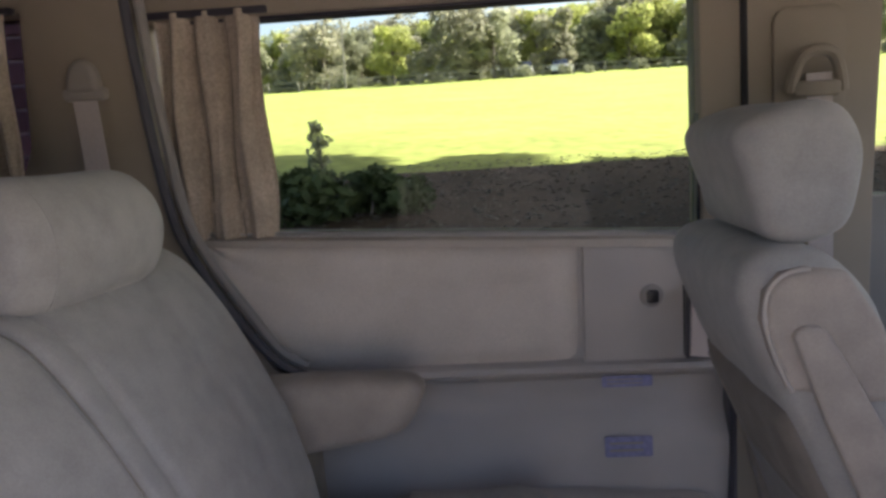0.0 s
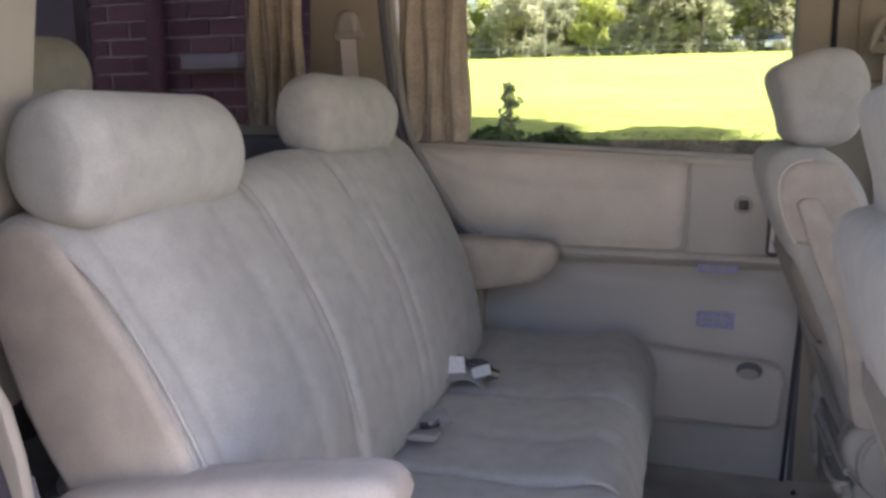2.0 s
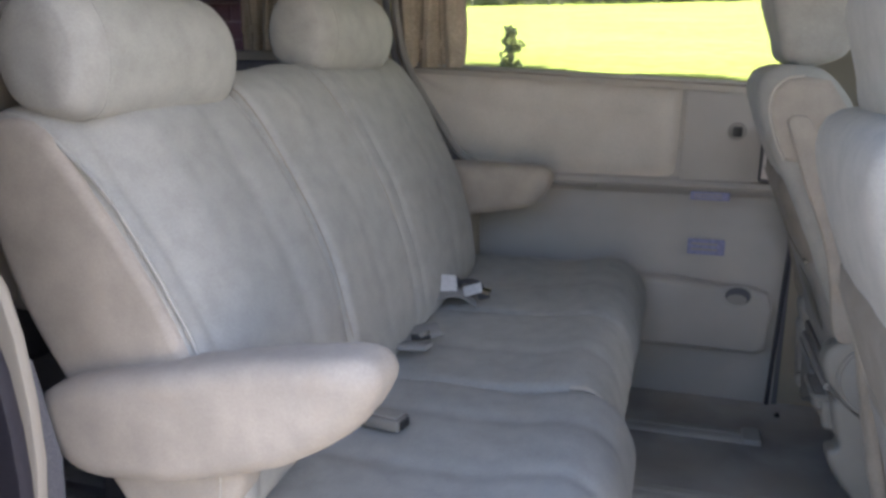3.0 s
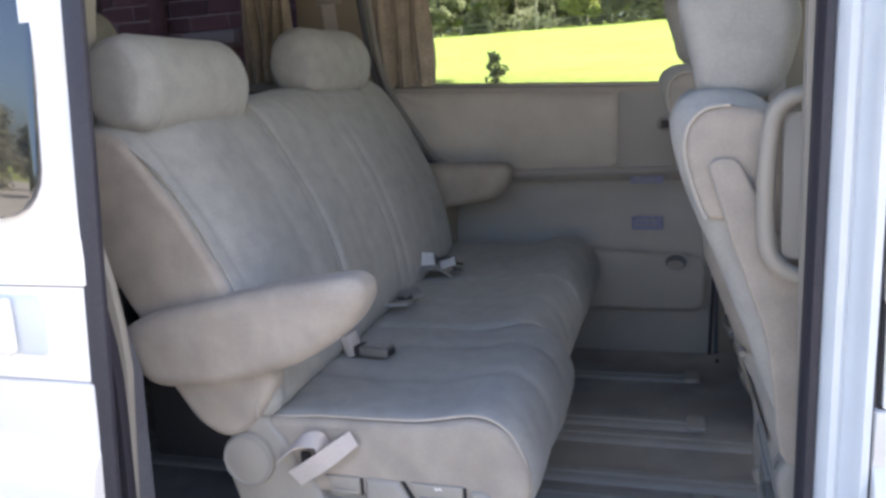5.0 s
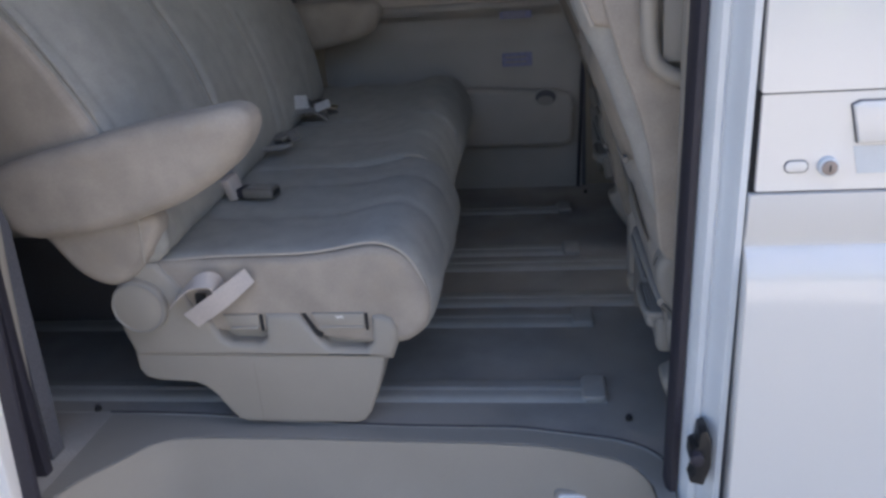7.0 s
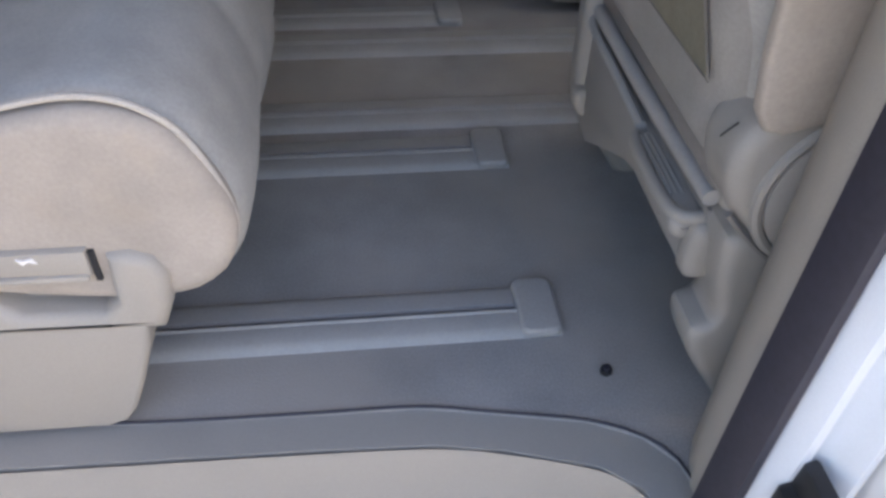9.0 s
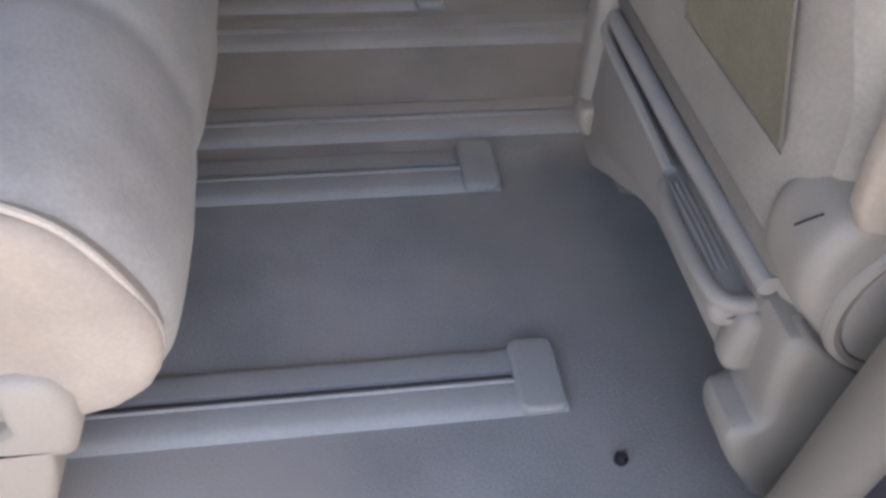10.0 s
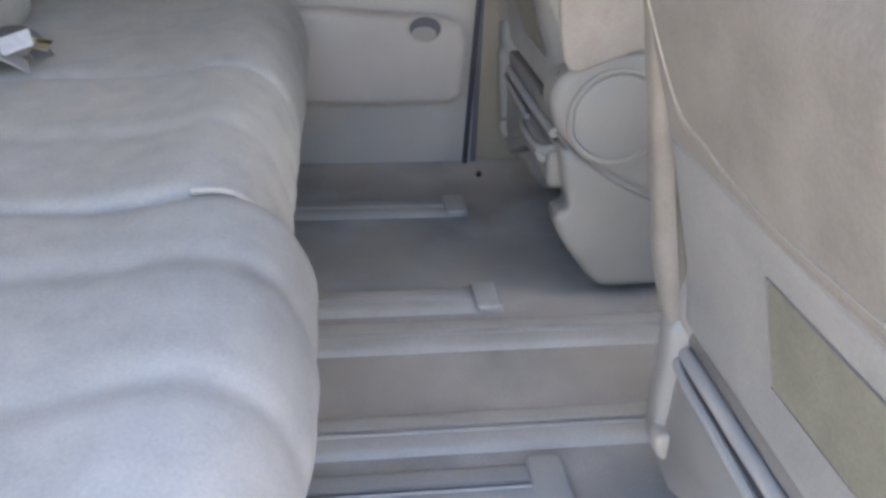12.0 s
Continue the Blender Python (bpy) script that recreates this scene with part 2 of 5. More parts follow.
TRIM = material("trim", (0.32, 0.275, 0.21), 0.75, grain=500, grain_mix=0.05, blotch=5, blotch_mix=0.07, bump=0.1, bump_at=600)
DOOR_CLOTH = material("door_cloth", (0.60, 0.552, 0.492), 0.95, grain=300, grain_mix=0.07, blotch=7, blotch_mix=0.08, bump=0.18, sheen=0.1, spec=0.2)
CARPET = material("carpet", (0.322, 0.313, 0.302), 1.0, grain=420, grain_mix=0.14, blotch=6, blotch_mix=0.24, bump=0.3, bump_at=380, stain=(0.352, 0.320, 0.281), stain_at=(3.2, 0.42, 0.62, 0.8), spec=0.1)
RAIL = material("rail_plastic", (0.355, 0.345, 0.325), 0.7, grain=300, grain_mix=0.05, blotch=9, blotch_mix=0.08, bump=0.06)
RAIL_METAL = material("rail_metal", (0.45, 0.45, 0.44), 0.38, metal=0.6, grain=200, bump=0.05)
DARK = material("dark_gap", (0.015, 0.015, 0.017), 0.7, bump=0)
RUBBER = material("rubber", (0.032, 0.030, 0.042), 0.55, grain=150, grain_mix=0.1, bump=0.1)
PAINT = material("white_paint", (0.85, 0.83, 0.80), 0.2, grain=900, grain_mix=0.01, blotch=2, blotch_mix=0.015, bump=0.0, coat=1.0)
JAMB = material("jamb_paint", (0.66, 0.70, 0.74), 0.32, grain=500, grain_mix=0.02, blotch=5, blotch_mix=0.06, bump=0.02, coat=0.4)
CHROME = material("chrome", (0.75, 0.76, 0.78), 0.12, metal=1.0, bump=0)
BRASS = material("worn_brass", (0.36, 0.30, 0.27), 0.55, metal=0.2, bump=0.05)
BLACK = material("black_plastic", (0.02, 0.02, 0.021), 0.4, grain=300, bump=0.05)
WEB = material("belt_webbing", (0.56, 0.50, 0.46), 0.8, grain=500, grain_mix=0.12, bump=0.25, bump_at=800)
PAPER = material("paper", (0.52, 0.52, 0.53), 0.8, grain=120, grain_mix=0.1, bump=0.1)
BELT_PAD = material("belt_pad", (0.27, 0.265, 0.26), 0.85, grain=500, grain_mix=0.12, bump=0.25, bump_at=800)
BELT_DARK = material("dark_webbing", (0.11, 0.11, 0.12), 0.8, grain=500, grain_mix=0.15, bump=0.25, bump_at=800)
CURTAIN = material("curtain_cloth", (0.44, 0.375, 0.295), 0.95, grain=160, grain_mix=0.16, blotch=14, blotch_mix=0.15, bump=0.3, sheen=0.1, spec=0.15)
POCKET = material("pocket_lining", (0.215, 0.203, 0.155), 0.6, grain=250, grain_mix=0.10, blotch=22, blotch_mix=0.13, bump=0.2)
LABEL_BLUE = material("blue_label", (0.24, 0.25, 0.42), 0.5, grain=90, grain_mix=0.2, bump=0)
LAMP_LENS = material("lamp_lens", (0.82, 0.82, 0.84), 0.3, grain=240, grain_mix=0.06, bump=0.2)
GLASS = pane_material("clear_glass", (0.93, 0.95, 0.93))
SIDE_GLASS = pane_material("green_glass", (0.74, 0.78, 0.72))
TINTED = pane_material("tinted_glass", (0.40, 0.375, 0.39))
SEAM = material("seam_thread", (0.31, 0.285, 0.24), 0.9, bump=0)
HEAD = material("headlining", (0.55, 0.515, 0.45), 0.95, grain=300, bump=0.2, spec=0.1)
GRASS = material("grass", (0.25, 0.28, 0.07), 0.95, grain=3, grain_mix=0.25, blotch=0.25, blotch_mix=0.15, bump=0.4, bump_at=8, spec=0.1)
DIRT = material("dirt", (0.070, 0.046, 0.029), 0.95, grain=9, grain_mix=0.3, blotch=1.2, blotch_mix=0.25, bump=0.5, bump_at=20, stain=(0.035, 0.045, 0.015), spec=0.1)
LEAF_DARK = material("dark_leaves", (0.05, 0.08, 0.025), 0.6, thin=0.25, grain=3, grain_mix=0.3, blotch=0.8, blotch_mix=0.3, bump=0, island=0.2, spec=0.2)
LEAF_HEDGE = material("hedge_leaves", (0.085, 0.11, 0.045), 0.6, thin=0.25, grain=3, grain_mix=0.35, blotch=0.8, blotch_mix=0.35, bump=0, spec=0.2)
# these two greens are paled and greyed to carry the haze over distant trees
LEAF_MID = material("hazed_grey_green_leaves", (0.40, 0.385, 0.27), 0.6, thin=0.5, grain=1.5, grain_mix=0.3, blotch=0.3, blotch_mix=0.3, bump=0, island=0.25, spec=0.2)
LEAF_DEEP = material("hazed_deep_green_leaves", (0.31, 0.315, 0.20), 0.6, thin=0.5, grain=1.5, grain_mix=0.3, blotch=0.3, blotch_mix=0.3, bump=0, island=0.2, spec=0.2)
LEAF_LIGHT = material("yellow_green_leaves", (0.40, 0.42, 0.14), 0.6, thin=0.5, grain=1.5, grain_mix=0.3, blotch=0.3, blotch_mix=0.25, bump=0, island=0.2, spec=0.2)
BARK = material("bark", (0.19, 0.165, 0.14), 0.9, grain=12, grain_mix=0.3, bump=0.5)
FENCE = material("fence_wood", (0.24, 0.22, 0.19), 0.85, grain=20, bump=0.2)
BRICK = material("brick", (0.155, 0.082, 0.082), 0.9, grain=60, grain_mix=0.2, blotch=8, blotch_mix=0.2, bump=0.4, island=0.25)
MORTAR = material("mortar", (0.50, 0.47, 0.46), 0.95, grain=120, grain_mix=0.15, bump=0.3)
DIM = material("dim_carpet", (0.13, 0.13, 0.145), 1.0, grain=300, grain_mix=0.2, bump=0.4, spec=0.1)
BOUNCE = material("bounce_pale", (0.38, 0.34, 0.285), 0.95, grain=30, grain_mix=0.3, blotch=1.5, blotch_mix=0.15, bump=0.4, spec=0.1)

# ---- the place outside ----
def ground_height(x, y):
    """Level under the van, then a long gentle rise beyond it."""
    rise = max(0.0, y - 1.8) * 0.09
    return -0.45 + rise - max(0.0, y - 125) * 0.09 + 0.03 * noise.noise(Vector((x * 0.35, y * 0.35, 3)))


def ground_sheet(xs, ys, lift=0.0):
    bm = bmesh.new()
    vs = [[bm.verts.new((x, y, ground_height(x, y) + lift)) for y in ys] for x in xs]
    for i in range(len(xs) - 1):
        for j in range(len(ys) - 1):
            bm.faces.new((vs[i][j], vs[i + 1][j], vs[i + 1][j + 1], vs[i][j + 1]))
    return bm


def spread(lo, hi, n, power=1.0):
    return [lo + (hi - lo) * (k / n) ** power for k in range(n + 1)]


xs = sorted(set([-400, -200, -100] + spread(-60, 60, 60) + [100, 200, 400]))
tagged(part("ground", ground_sheet(xs, sorted(set([-300, -120, -60, -30, -15, -8, -4, -2, 0, 1.8] + spread(2.5, 110, 50, 1.6) + [200, 600]))), GRASS), "sunlit mown grass field behind the van", "grass", kind="structure")
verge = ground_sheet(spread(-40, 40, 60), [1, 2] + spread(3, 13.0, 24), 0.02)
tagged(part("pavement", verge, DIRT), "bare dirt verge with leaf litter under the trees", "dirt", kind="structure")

# unseen ground on the near side, made pale to bounce sunlight into the cabin
tagged(part("road", ground_sheet(spread(-60, 60, 40), [-40, -30, -20, -10, -6, -3, -1, 0, 1], 0.02), BOUNCE), "unseen pale ground beside the van, added to bounce sunlight into it", "gravel", kind="structure")

# ---- the van ----
FAR = 1.65
van = thing("van", "white van with its sliding door open, beige interior", "van")


def shear(bm, k, z0=0.0, axis=0):
    for v in bm.verts:
        v.co[axis] += k * (v.co.z - z0)
    return bm


def flat(points, z, thick=0.012):
    return prism(points, "z", z - thick, z)


CARPET_EDGE = [(-0.99, 0.235), (-0.80, 0.230), (-0.64, 0.212), (-0.44, 0.198), (-0.29, 0.194), (-0.17, 0.192), (-0.10, 0.180), (0.0, 0.160), (0.05, 0.137), (0.078, 0.105), (0.088, 0.05)]
LIP = [(-0.965, -0.02), (-0.94, 0.03), (-0.90, 0.08), (-0.86, 0.132), (-0.815, 0.155), (-0.74, 0.161), (-0.60, 0.161), (-0.41, 0.157), (-0.28, 0.154), (-0.16, 0.149), (-0.09, 0.137), (0.0, 0.110), (0.035, 0.082), (0.055, 0.04), (0.06, -0.02)]
part("floor", flat([(-2.25, 0.235)] + CARPET_EDGE + [(1.35, 0.05), (1.35, FAR + 0.05), (-2.25, FAR + 0.05)], 0.0, 0.05), CARPET, van, "dark grey carpet")
sill = CARPET_EDGE + LIP[::-1]
part("door_sill", flat([(-0.99, -0.02)] + CARPET_EDGE + [(0.085, -0.02)] + LIP[::-1], -0.004, 0.03), PLASTIC_GREY, van, "grey plastic door sill")
part("carpet_edge", tube([(x, y, 0.001) for x, y in CARPET_EDGE], 0.0016, 60, 6), RUBBER, van)
lip_line = spline([(x, y, 0) for x, y in LIP], 60, False)


def lip_out(k):
    """The way out of the step at a place along its lip."""
    t = lip_line[min(k + 1, 59)] - lip_line[max(k - 1, 0)]
    return Vector((t.y, -t.x, 0)).normalized()


part("step_riser", sheet(lambda u, v: lip_line[round(u * 59)] + lip_out(round(u * 59)) * (0.004 + 0.026 * v * v + 0.004 * math.sin(v * 3.1)) + Vector((0, 0, -0.006 - 0.2 * v)), 59, 8), PLASTIC, van, "smooth beige step riser")
part("step_tread", flat([(p.x, p.y) for p in lip_line], -0.205, 0.02), PLASTIC, van)
lamp = part("step_lamp", prism(rounded(-0.105, -0.128, -0.018, -0.083, 0.012), "y", 0.118, 0.15, 0.003), PLASTIC_GREY, van, "small step lamp with a clear lens")
part("lens", prism(rounded(-0.098, -0.122, -0.026, -0.089, 0.008), "y", 0.113, 0.121, 0.002), LAMP_LENS, lamp)


def floor_stud(x, y):
    stud = part("floor_stud", disc((x, y, 0.004), 0.0065, "z", 0.008, 0.002, 20), BLACK, van, "black plastic carpet stud")
    part("stud_head", disc((x, y, 0.009), 0.004, "z", 0.004, 0, 12), RUBBER, stud)


for sx, sy in ((0.034, 0.218), (-1.02, 0.24), (0.03, 1.565)):
    floor_stud(sx, sy)


def floor_rail(y0, y1, x0, x1, capped):
    """A seat rail let into the carpet: two ribbed strips with a slot between them, and an end cap."""
    m = y0 + (y1 - y0) * 0.53
    rail = part("floor_rail", prism([(y0, 0.0), (y0 + 0.004, 0.006), (y0 + 0.012, 0.0085), (m - 0.012, 0.0095), (m - 0.006, 0.0085), (m - 0.004, 0.002), (m + 0.004, 0.002), (m + 0.006, 0.007), (y1 - 0.010, 0.0075), (y1 - 0.004, 0.005), (y1, 0.0)], "x", x0, x1), RAIL, van, "grey floor rail with a slot")
    part("slot", box((x0, m - 0.0035, 0.001), (x1 - (0.034 if capped else 0), m + 0.0035, 0.0032)), GAP_GREY, rail)
    part("slot_edge", tube([(x0, m - 0.0075, 0.0092), ((x0 + x1) / 2, m - 0.0075, 0.0094), (x1 - (0.036 if capped else 0), m - 0.0075, 0.0092)], 0.0026, 12, 6), RAIL, rail)
    if capped:
        part("end_cap", prism(rounded(x1 - 0.047, y0 - 0.003, x1, y1 + 0.003, 0.012), "z", 0.0, 0.0145, 0.005, 3), RAIL, rail)


floor_rail(0.273, 0.352, -1.9, 0.0, True)
floor_rail(0.585, 0.665, -1.9, -0.006, True)
floor_rail(0.690, 0.769, -1.9, 0.75, False)
floor_rail(0.908, 0.990, -1.9, 0.75, False)
floor_rail(1.012, 1.088, -1.9, -0.016, True)
floor_rail(1.364, 1.440, -1.9, -0.024, True)

# ---- far side of the cabin ----
def sill_z(x):
    return 0.893 - 0.048 * (x + 0.07)


far_door = part("far_door", prism([(FAR + 0.002, 0.0), (FAR, 0.18), (FAR, 0.40), (FAR + 0.008, 0.46), (FAR + 0.045, 0.51), (FAR + 0.058, 0.55), (FAR + 0.045, 0.585), (FAR + 0.004, 0.602), (FAR - 0.01, 0.618), (FAR - 0.006, 0.632), (FAR + 0.014, 0.64), (FAR + 0.02, 0.885), (FAR + 0.10, 0.885), (FAR + 0.10, 0.0)], "x", -1.13, 0.03, 0.004), DOOR_TRIM, van, "beige trim of the closed far sliding door")
def cloth_face(u, v):
    """The padded cloth of the far door: swept in at the rear below, pillowed, with a slack fold."""
    low = 0.632
    if u < 0.35:
        low = 0.632 + 0.30 * (1 - u / 0.35) ** 2.6
    x = -1.075 + (1.075 - 0.283) * u
    top = sill_z(x) - 0.012
    low = min(low, top - 0.002)
    z = low + (top - low) * v
    pad = (min(1.0, u * 14, (1 - u) * 14) * min(1.0, v * 7, (1 - v) * 7)) ** 0.6
    fold = 0.006 * math.exp(-((v - 0.74 + 0.10 * math.sin(u * 3.0)) / 0.07) ** 2) - 0.004 * math.exp(-((v - 0.30) / 0.18) ** 2)
    return Vector((x, FAR + 0.024 - 0.024 * pad + (fold + 0.004 * noise.noise(Vector((x * 6, z * 9, 2.0)))) * pad, z))


part("armrest_cloth", sheet(cloth_face, 70, 26, 0.004), DOOR_CLOTH, far_door, "pale cloth insert")
part("lock_panel", prism([(-0.276, 0.63), (0.012, 0.618), (0.006, 0.75), (-0.005, sill_z(0) - 0.014), (-0.272, sill_z(-0.28) - 0.014)], "y", FAR + 0.002, FAR + 0.03, 0.006), DOOR_TRIM, far_door)
part("lock_bezel", disc((-0.134, FAR - 0.001, 0.771), 0.024, "y", 0.008, 0.003), PLASTIC_GREY, far_door)
part("lock_button", prism(rounded(-0.146, 0.757, -0.121, 0.784, 0.006), "y", FAR - 0.012, FAR, 0.003), BLACK, far_door)
handle = part("door_handle", prism(rounded(-0.071, 0.635, -0.028, 0.80, 0.012), "y", FAR - 0.003, FAR + 0.004, 0.002), BLACK, far_door)
part("lever", prism(rounded(-0.062, 0.65, -0.036, 0.795, 0.010), "y", FAR - 0.022, FAR - 0.003, 0.006), PIPING, handle, "pale grey lever")
part("upper_ledge", prism([(FAR - 0.012, 0.612), (FAR - 0.018, 0.62), (FAR - 0.012, 0.631), (FAR + 0.02, 0.633), (FAR + 0.02, 0.612)], "x", -0.87, 0.015), DOOR_TRIM, far_door)
for lx, lz, w, h in ((-0.19, 0.592, 0.105, 0.024), (-0.19, 0.448, 0.10, 0.045)):
    lab = part("sticker", prism(rounded(lx - w / 2, lz - h / 2, lx + w / 2, lz + h / 2, 0.004), "y", FAR - 0.006, FAR - 0.003), LABEL_BLUE, far_door, "faded blue paper label")
    for k in range(2):
        part("print_line", box((lx - w * 0.4, FAR - 0.0072, lz + h * (0.12 - 0.35 * k)), (lx + w * 0.3, FAR - 0.006, lz + h * (0.24 - 0.35 * k))), PLASTIC_GREY, lab)


pocket = part("map_pocket", prism([(-0.66, 0.165), (-0.04, 0.16), (-0.012, 0.18), (-0.006, 0.30), (-0.02, 0.335), (-0.06, 0.348), (-0.15, 0.350), (-0.30, 0.362), (-0.66, 0.365)], "y", FAR - 0.06, FAR + 0.005, 0.018, 4), DOOR_TRIM, far_door, "bulging map pocket with a cup ring")
cup = part("cup_ring", tube([(-0.098 + 0.036 * math.cos(a), FAR - 0.0605, 0.328 + 0.028 * math.sin(a)) for a in [k * math.pi / 6 for k in range(12)]], 0.0035, 36, 8, True), DOOR_TRIM, pocket)
# no hollow here: a dark plate draws the shade inside the ring
part("cup_well", prism([(-0.098 + 0.035 * math.cos(a), 0.328 + 0.027 * math.sin(a)) for a in [k * math.pi / 12 for k in range(24)]], "y", FAR - 0.0612, FAR - 0.050), DIM, cup, "dark plate drawn as the shade inside the cup ring")
part("cup_lip", prism([(-0.100 + 0.026 * math.cos(a), 0.318 + 0.015 * math.sin(a)) for a in [k * math.pi / 12 for k in range(24)]], "y", FAR - 0.0622, FAR - 0.060), PLASTIC_GREY, cup)
part("lower_seam", tube([(-0.66, FAR - 0.004, 0.16), (-0.3, FAR - 0.006, 0.155), (-0.03, FAR - 0.004, 0.165)], 0.004, 20, 6), DARK, far_door)
part("window_ledge", shear(prism([(FAR - 0.006, 0.878), (FAR - 0.008, 0.893), (FAR + 0.006, 0.899), (FAR + 0.10, 0.905), (FAR + 0.10, 0.878)], "x", -1.13, 0.03, 0.003), 0), PIPING, far_door)
for v in bpy.data.objects["window_ledge"].data.vertices:
    v.co.z += -0.048 * (v.co.x + 0.07) - 0.007
part("glass_channel", tube([(-1.1, FAR + 0.012, sill_z(-1.1) + 0.004), (0.0, FAR + 0.012, sill_z(0) + 0.004)], 0.006, 20, 6), RAIL_METAL, far_door)
part("window_pane", prism([(-1.12, 0.93), (0.0, 0.86), (0.0, 1.42), (-1.12, 1.44)], "y", FAR + 0.045, FAR + 0.049), SIDE_GLASS, far_door, "clear side window glass").visible_shadow = False
part("window_header", box((-1.16, FAR + 0.0, 1.385), (0.06, FAR + 0.12, 1.50), 0.01), TRIM, van)
part("window_seal", box((-1.12, FAR + 0.01, 1.379), (-0.03, FAR + 0.05, 1.386)), RUBBER, far_door)
part("front_seal", shear(box((-0.036, FAR + 0.02, 0.86), (-0.028, FAR + 0.06, 1.4)), 0.03, 0.9), RUBBER, far_door)
part("door_gap", box((0.022, FAR + 0.0, 0.0), (0.036, FAR + 0.05, 0.63)), GAP_GREY, van)
part("gap_seal", tube([(0.008, FAR - 0.006, 0.0), (0.02, FAR - 0.004, 0.3), (0.034, FAR - 0.002, 0.6)], 0.006, 20, 6), RUBBER, van)
lever = part("lever_recess", prism([(-0.071, 0.643), (-0.064, 0.788), (-0.030, 0.788), (-0.022, 0.638)], "y", FAR - 0.034, FAR + 0.004, 0.004), GAP_GREY, far_door, "dark door lever recess")
part("door_lever", prism([(-0.068, 0.652), (-0.0625, 0.782), (-0.052, 0.772), (-0.034, 0.71), (-0.031, 0.648)], "y", FAR - 0.046, FAR - 0.032, 0.003), WEB, lever, "pale door lever")
# pillar between the far doors, with the front belt
part("far_pillar", prism([(0.03, 0.0), (0.036, 0.60), (-0.03, 0.63), (-0.028, 0.86), (-0.03, 1.5), (0.33, 1.5), (0.31, 0.95), (0.30, 0.0)], "y", FAR + 0.006, FAR + 0.11, 0.008), TRIM, van, "beige pillar trim")
part("pillar_groove", tube([(0.055, FAR + 0.004, 1.45), (0.058, FAR + 0.004, 0.95)], 0.007, 10, 6), DARK, van)
belt_mount = part("belt_anchor", prism(rounded(0.11, 1.09, 0.25, 1.33, 0.03), "y", FAR - 0.004, FAR + 0.008, 0.006), TRIM, van, "height-adjustable belt anchor cover")
part("belt_loop", tube([(0.135, FAR - 0.02, 1.165), (0.143, FAR - 0.026, 1.205), (0.158, FAR - 0.03, 1.235), (0.185, FAR - 0.032, 1.243), (0.212, FAR - 0.03, 1.235), (0.227, FAR - 0.026, 1.205), (0.235, FAR - 0.02, 1.165)], 0.012, 24, 8), TRIM, belt_mount)
part("loop_bar", box((0.14, FAR - 0.035, 1.155), (0.23, FAR - 0.012, 1.185), 0.008), TRIM, belt_mount)
part("belt_strap", ribbon([(0.19, FAR - 0.022, 1.20), (0.195, FAR - 0.02, 1.05), (0.20, FAR - 0.012, 0.7)], (1, 0, 0), 0.048), WEB, belt_mount)
part("front_far_door", box((0.302, FAR + 0.012, 0.0), (1.35, FAR + 0.11, 0.95), 0.006), PLASTIC_GREY, van)
part("front_far_header", box((0.30, FAR + 0.012, 1.40), (1.35, FAR + 0.11, 1.5)), TRIM, van)
part("front_far_glass", box((0.32, FAR + 0.05, 0.94), (1.35, FAR + 0.054, 1.41)), SIDE_GLASS, van).visible_shadow = False

# rear quarter on the far side
part("quarter_trim", prism([(-2.25, 0.0), (-1.12, 0.0), (-0.82, 0.0), (-0.86, 0.60), (-0.93, 0.66), (-1.0, 0.76), (-1.09, 0.92), (-1.14, 1.10), (-1.165, 1.5), (-1.385, 1.5), (-1.40, 1.15), (-1.45, 1.02), (-1.6, 0.985), (-2.25, 0.985)], "y", FAR - 0.03, FAR + 0.1, 0.012), TRIM, van, "beige rear quarter trim")
part("arch_seal", tube([(-1.168, FAR - 0.03, 1.46), (-1.15, FAR - 0.03, 1.25), (-1.115, FAR - 0.03, 1.0), (-1.07, FAR - 0.03, 0.885), (-0.985, FAR - 0.03, 0.75), (-0.92, FAR - 0.03, 0.672), (-0.86, FAR - 0.022, 0.635), (-0.80, FAR - 0.010, 0.622)], 0.011, 80, 8), GAP_GREY, van, "dark door weatherstrip")
part("arch_seal_tail", tube([(-0.84, FAR - 0.018, 0.627), (-0.78, FAR - 0.018, 0.617), (-0.62, FAR - 0.014, 0.610), (-0.50, FAR - 0.006, 0.607)], 0.004, 30, 8), PLASTIC_GREY, van)
part("arch_trim", tube([(-1.142, FAR - 0.02, 1.46), (-1.125, FAR - 0.02, 1.25), (-1.09, FAR - 0.02, 1.0), (-1.045, FAR - 0.02, 0.89), (-0.965, FAR - 0.02, 0.765), (-0.91, FAR - 0.02, 0.69), (-0.86, FAR - 0.015, 0.658)], 0.012, 80, 8), PLASTIC_GREY, van)
part("quarter_pane", box((-2.33, FAR + 0.05, 0.97), (-1.37, FAR + 0.054, 1.45)), TINTED, van, "dark tinted quarter window").visible_shadow = False
part("quarter_header", box((-2.25, FAR - 0.02, 1.42), (-1.16, FAR + 0.1, 1.5)), TRIM, van)
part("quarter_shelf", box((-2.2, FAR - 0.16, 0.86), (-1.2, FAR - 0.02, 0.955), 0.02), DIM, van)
rear_belt = part("rear_belt_anchor", box((-1.305, FAR - 0.055, 1.235), (-1.215, FAR - 0.025, 1.262), 0.01), PLASTIC, van, "beige belt guide on the rear pillar")
part("guide_cap", cushion([(-1.292, 1.255), (-1.285, 1.30), (-1.26, 1.318), (-1.235, 1.30), (-1.228, 1.255), (-1.26, 1.25)], FAR - 0.06, FAR - 0.02, 0.012, 24, 8, wobble=0), PLASTIC, rear_belt)
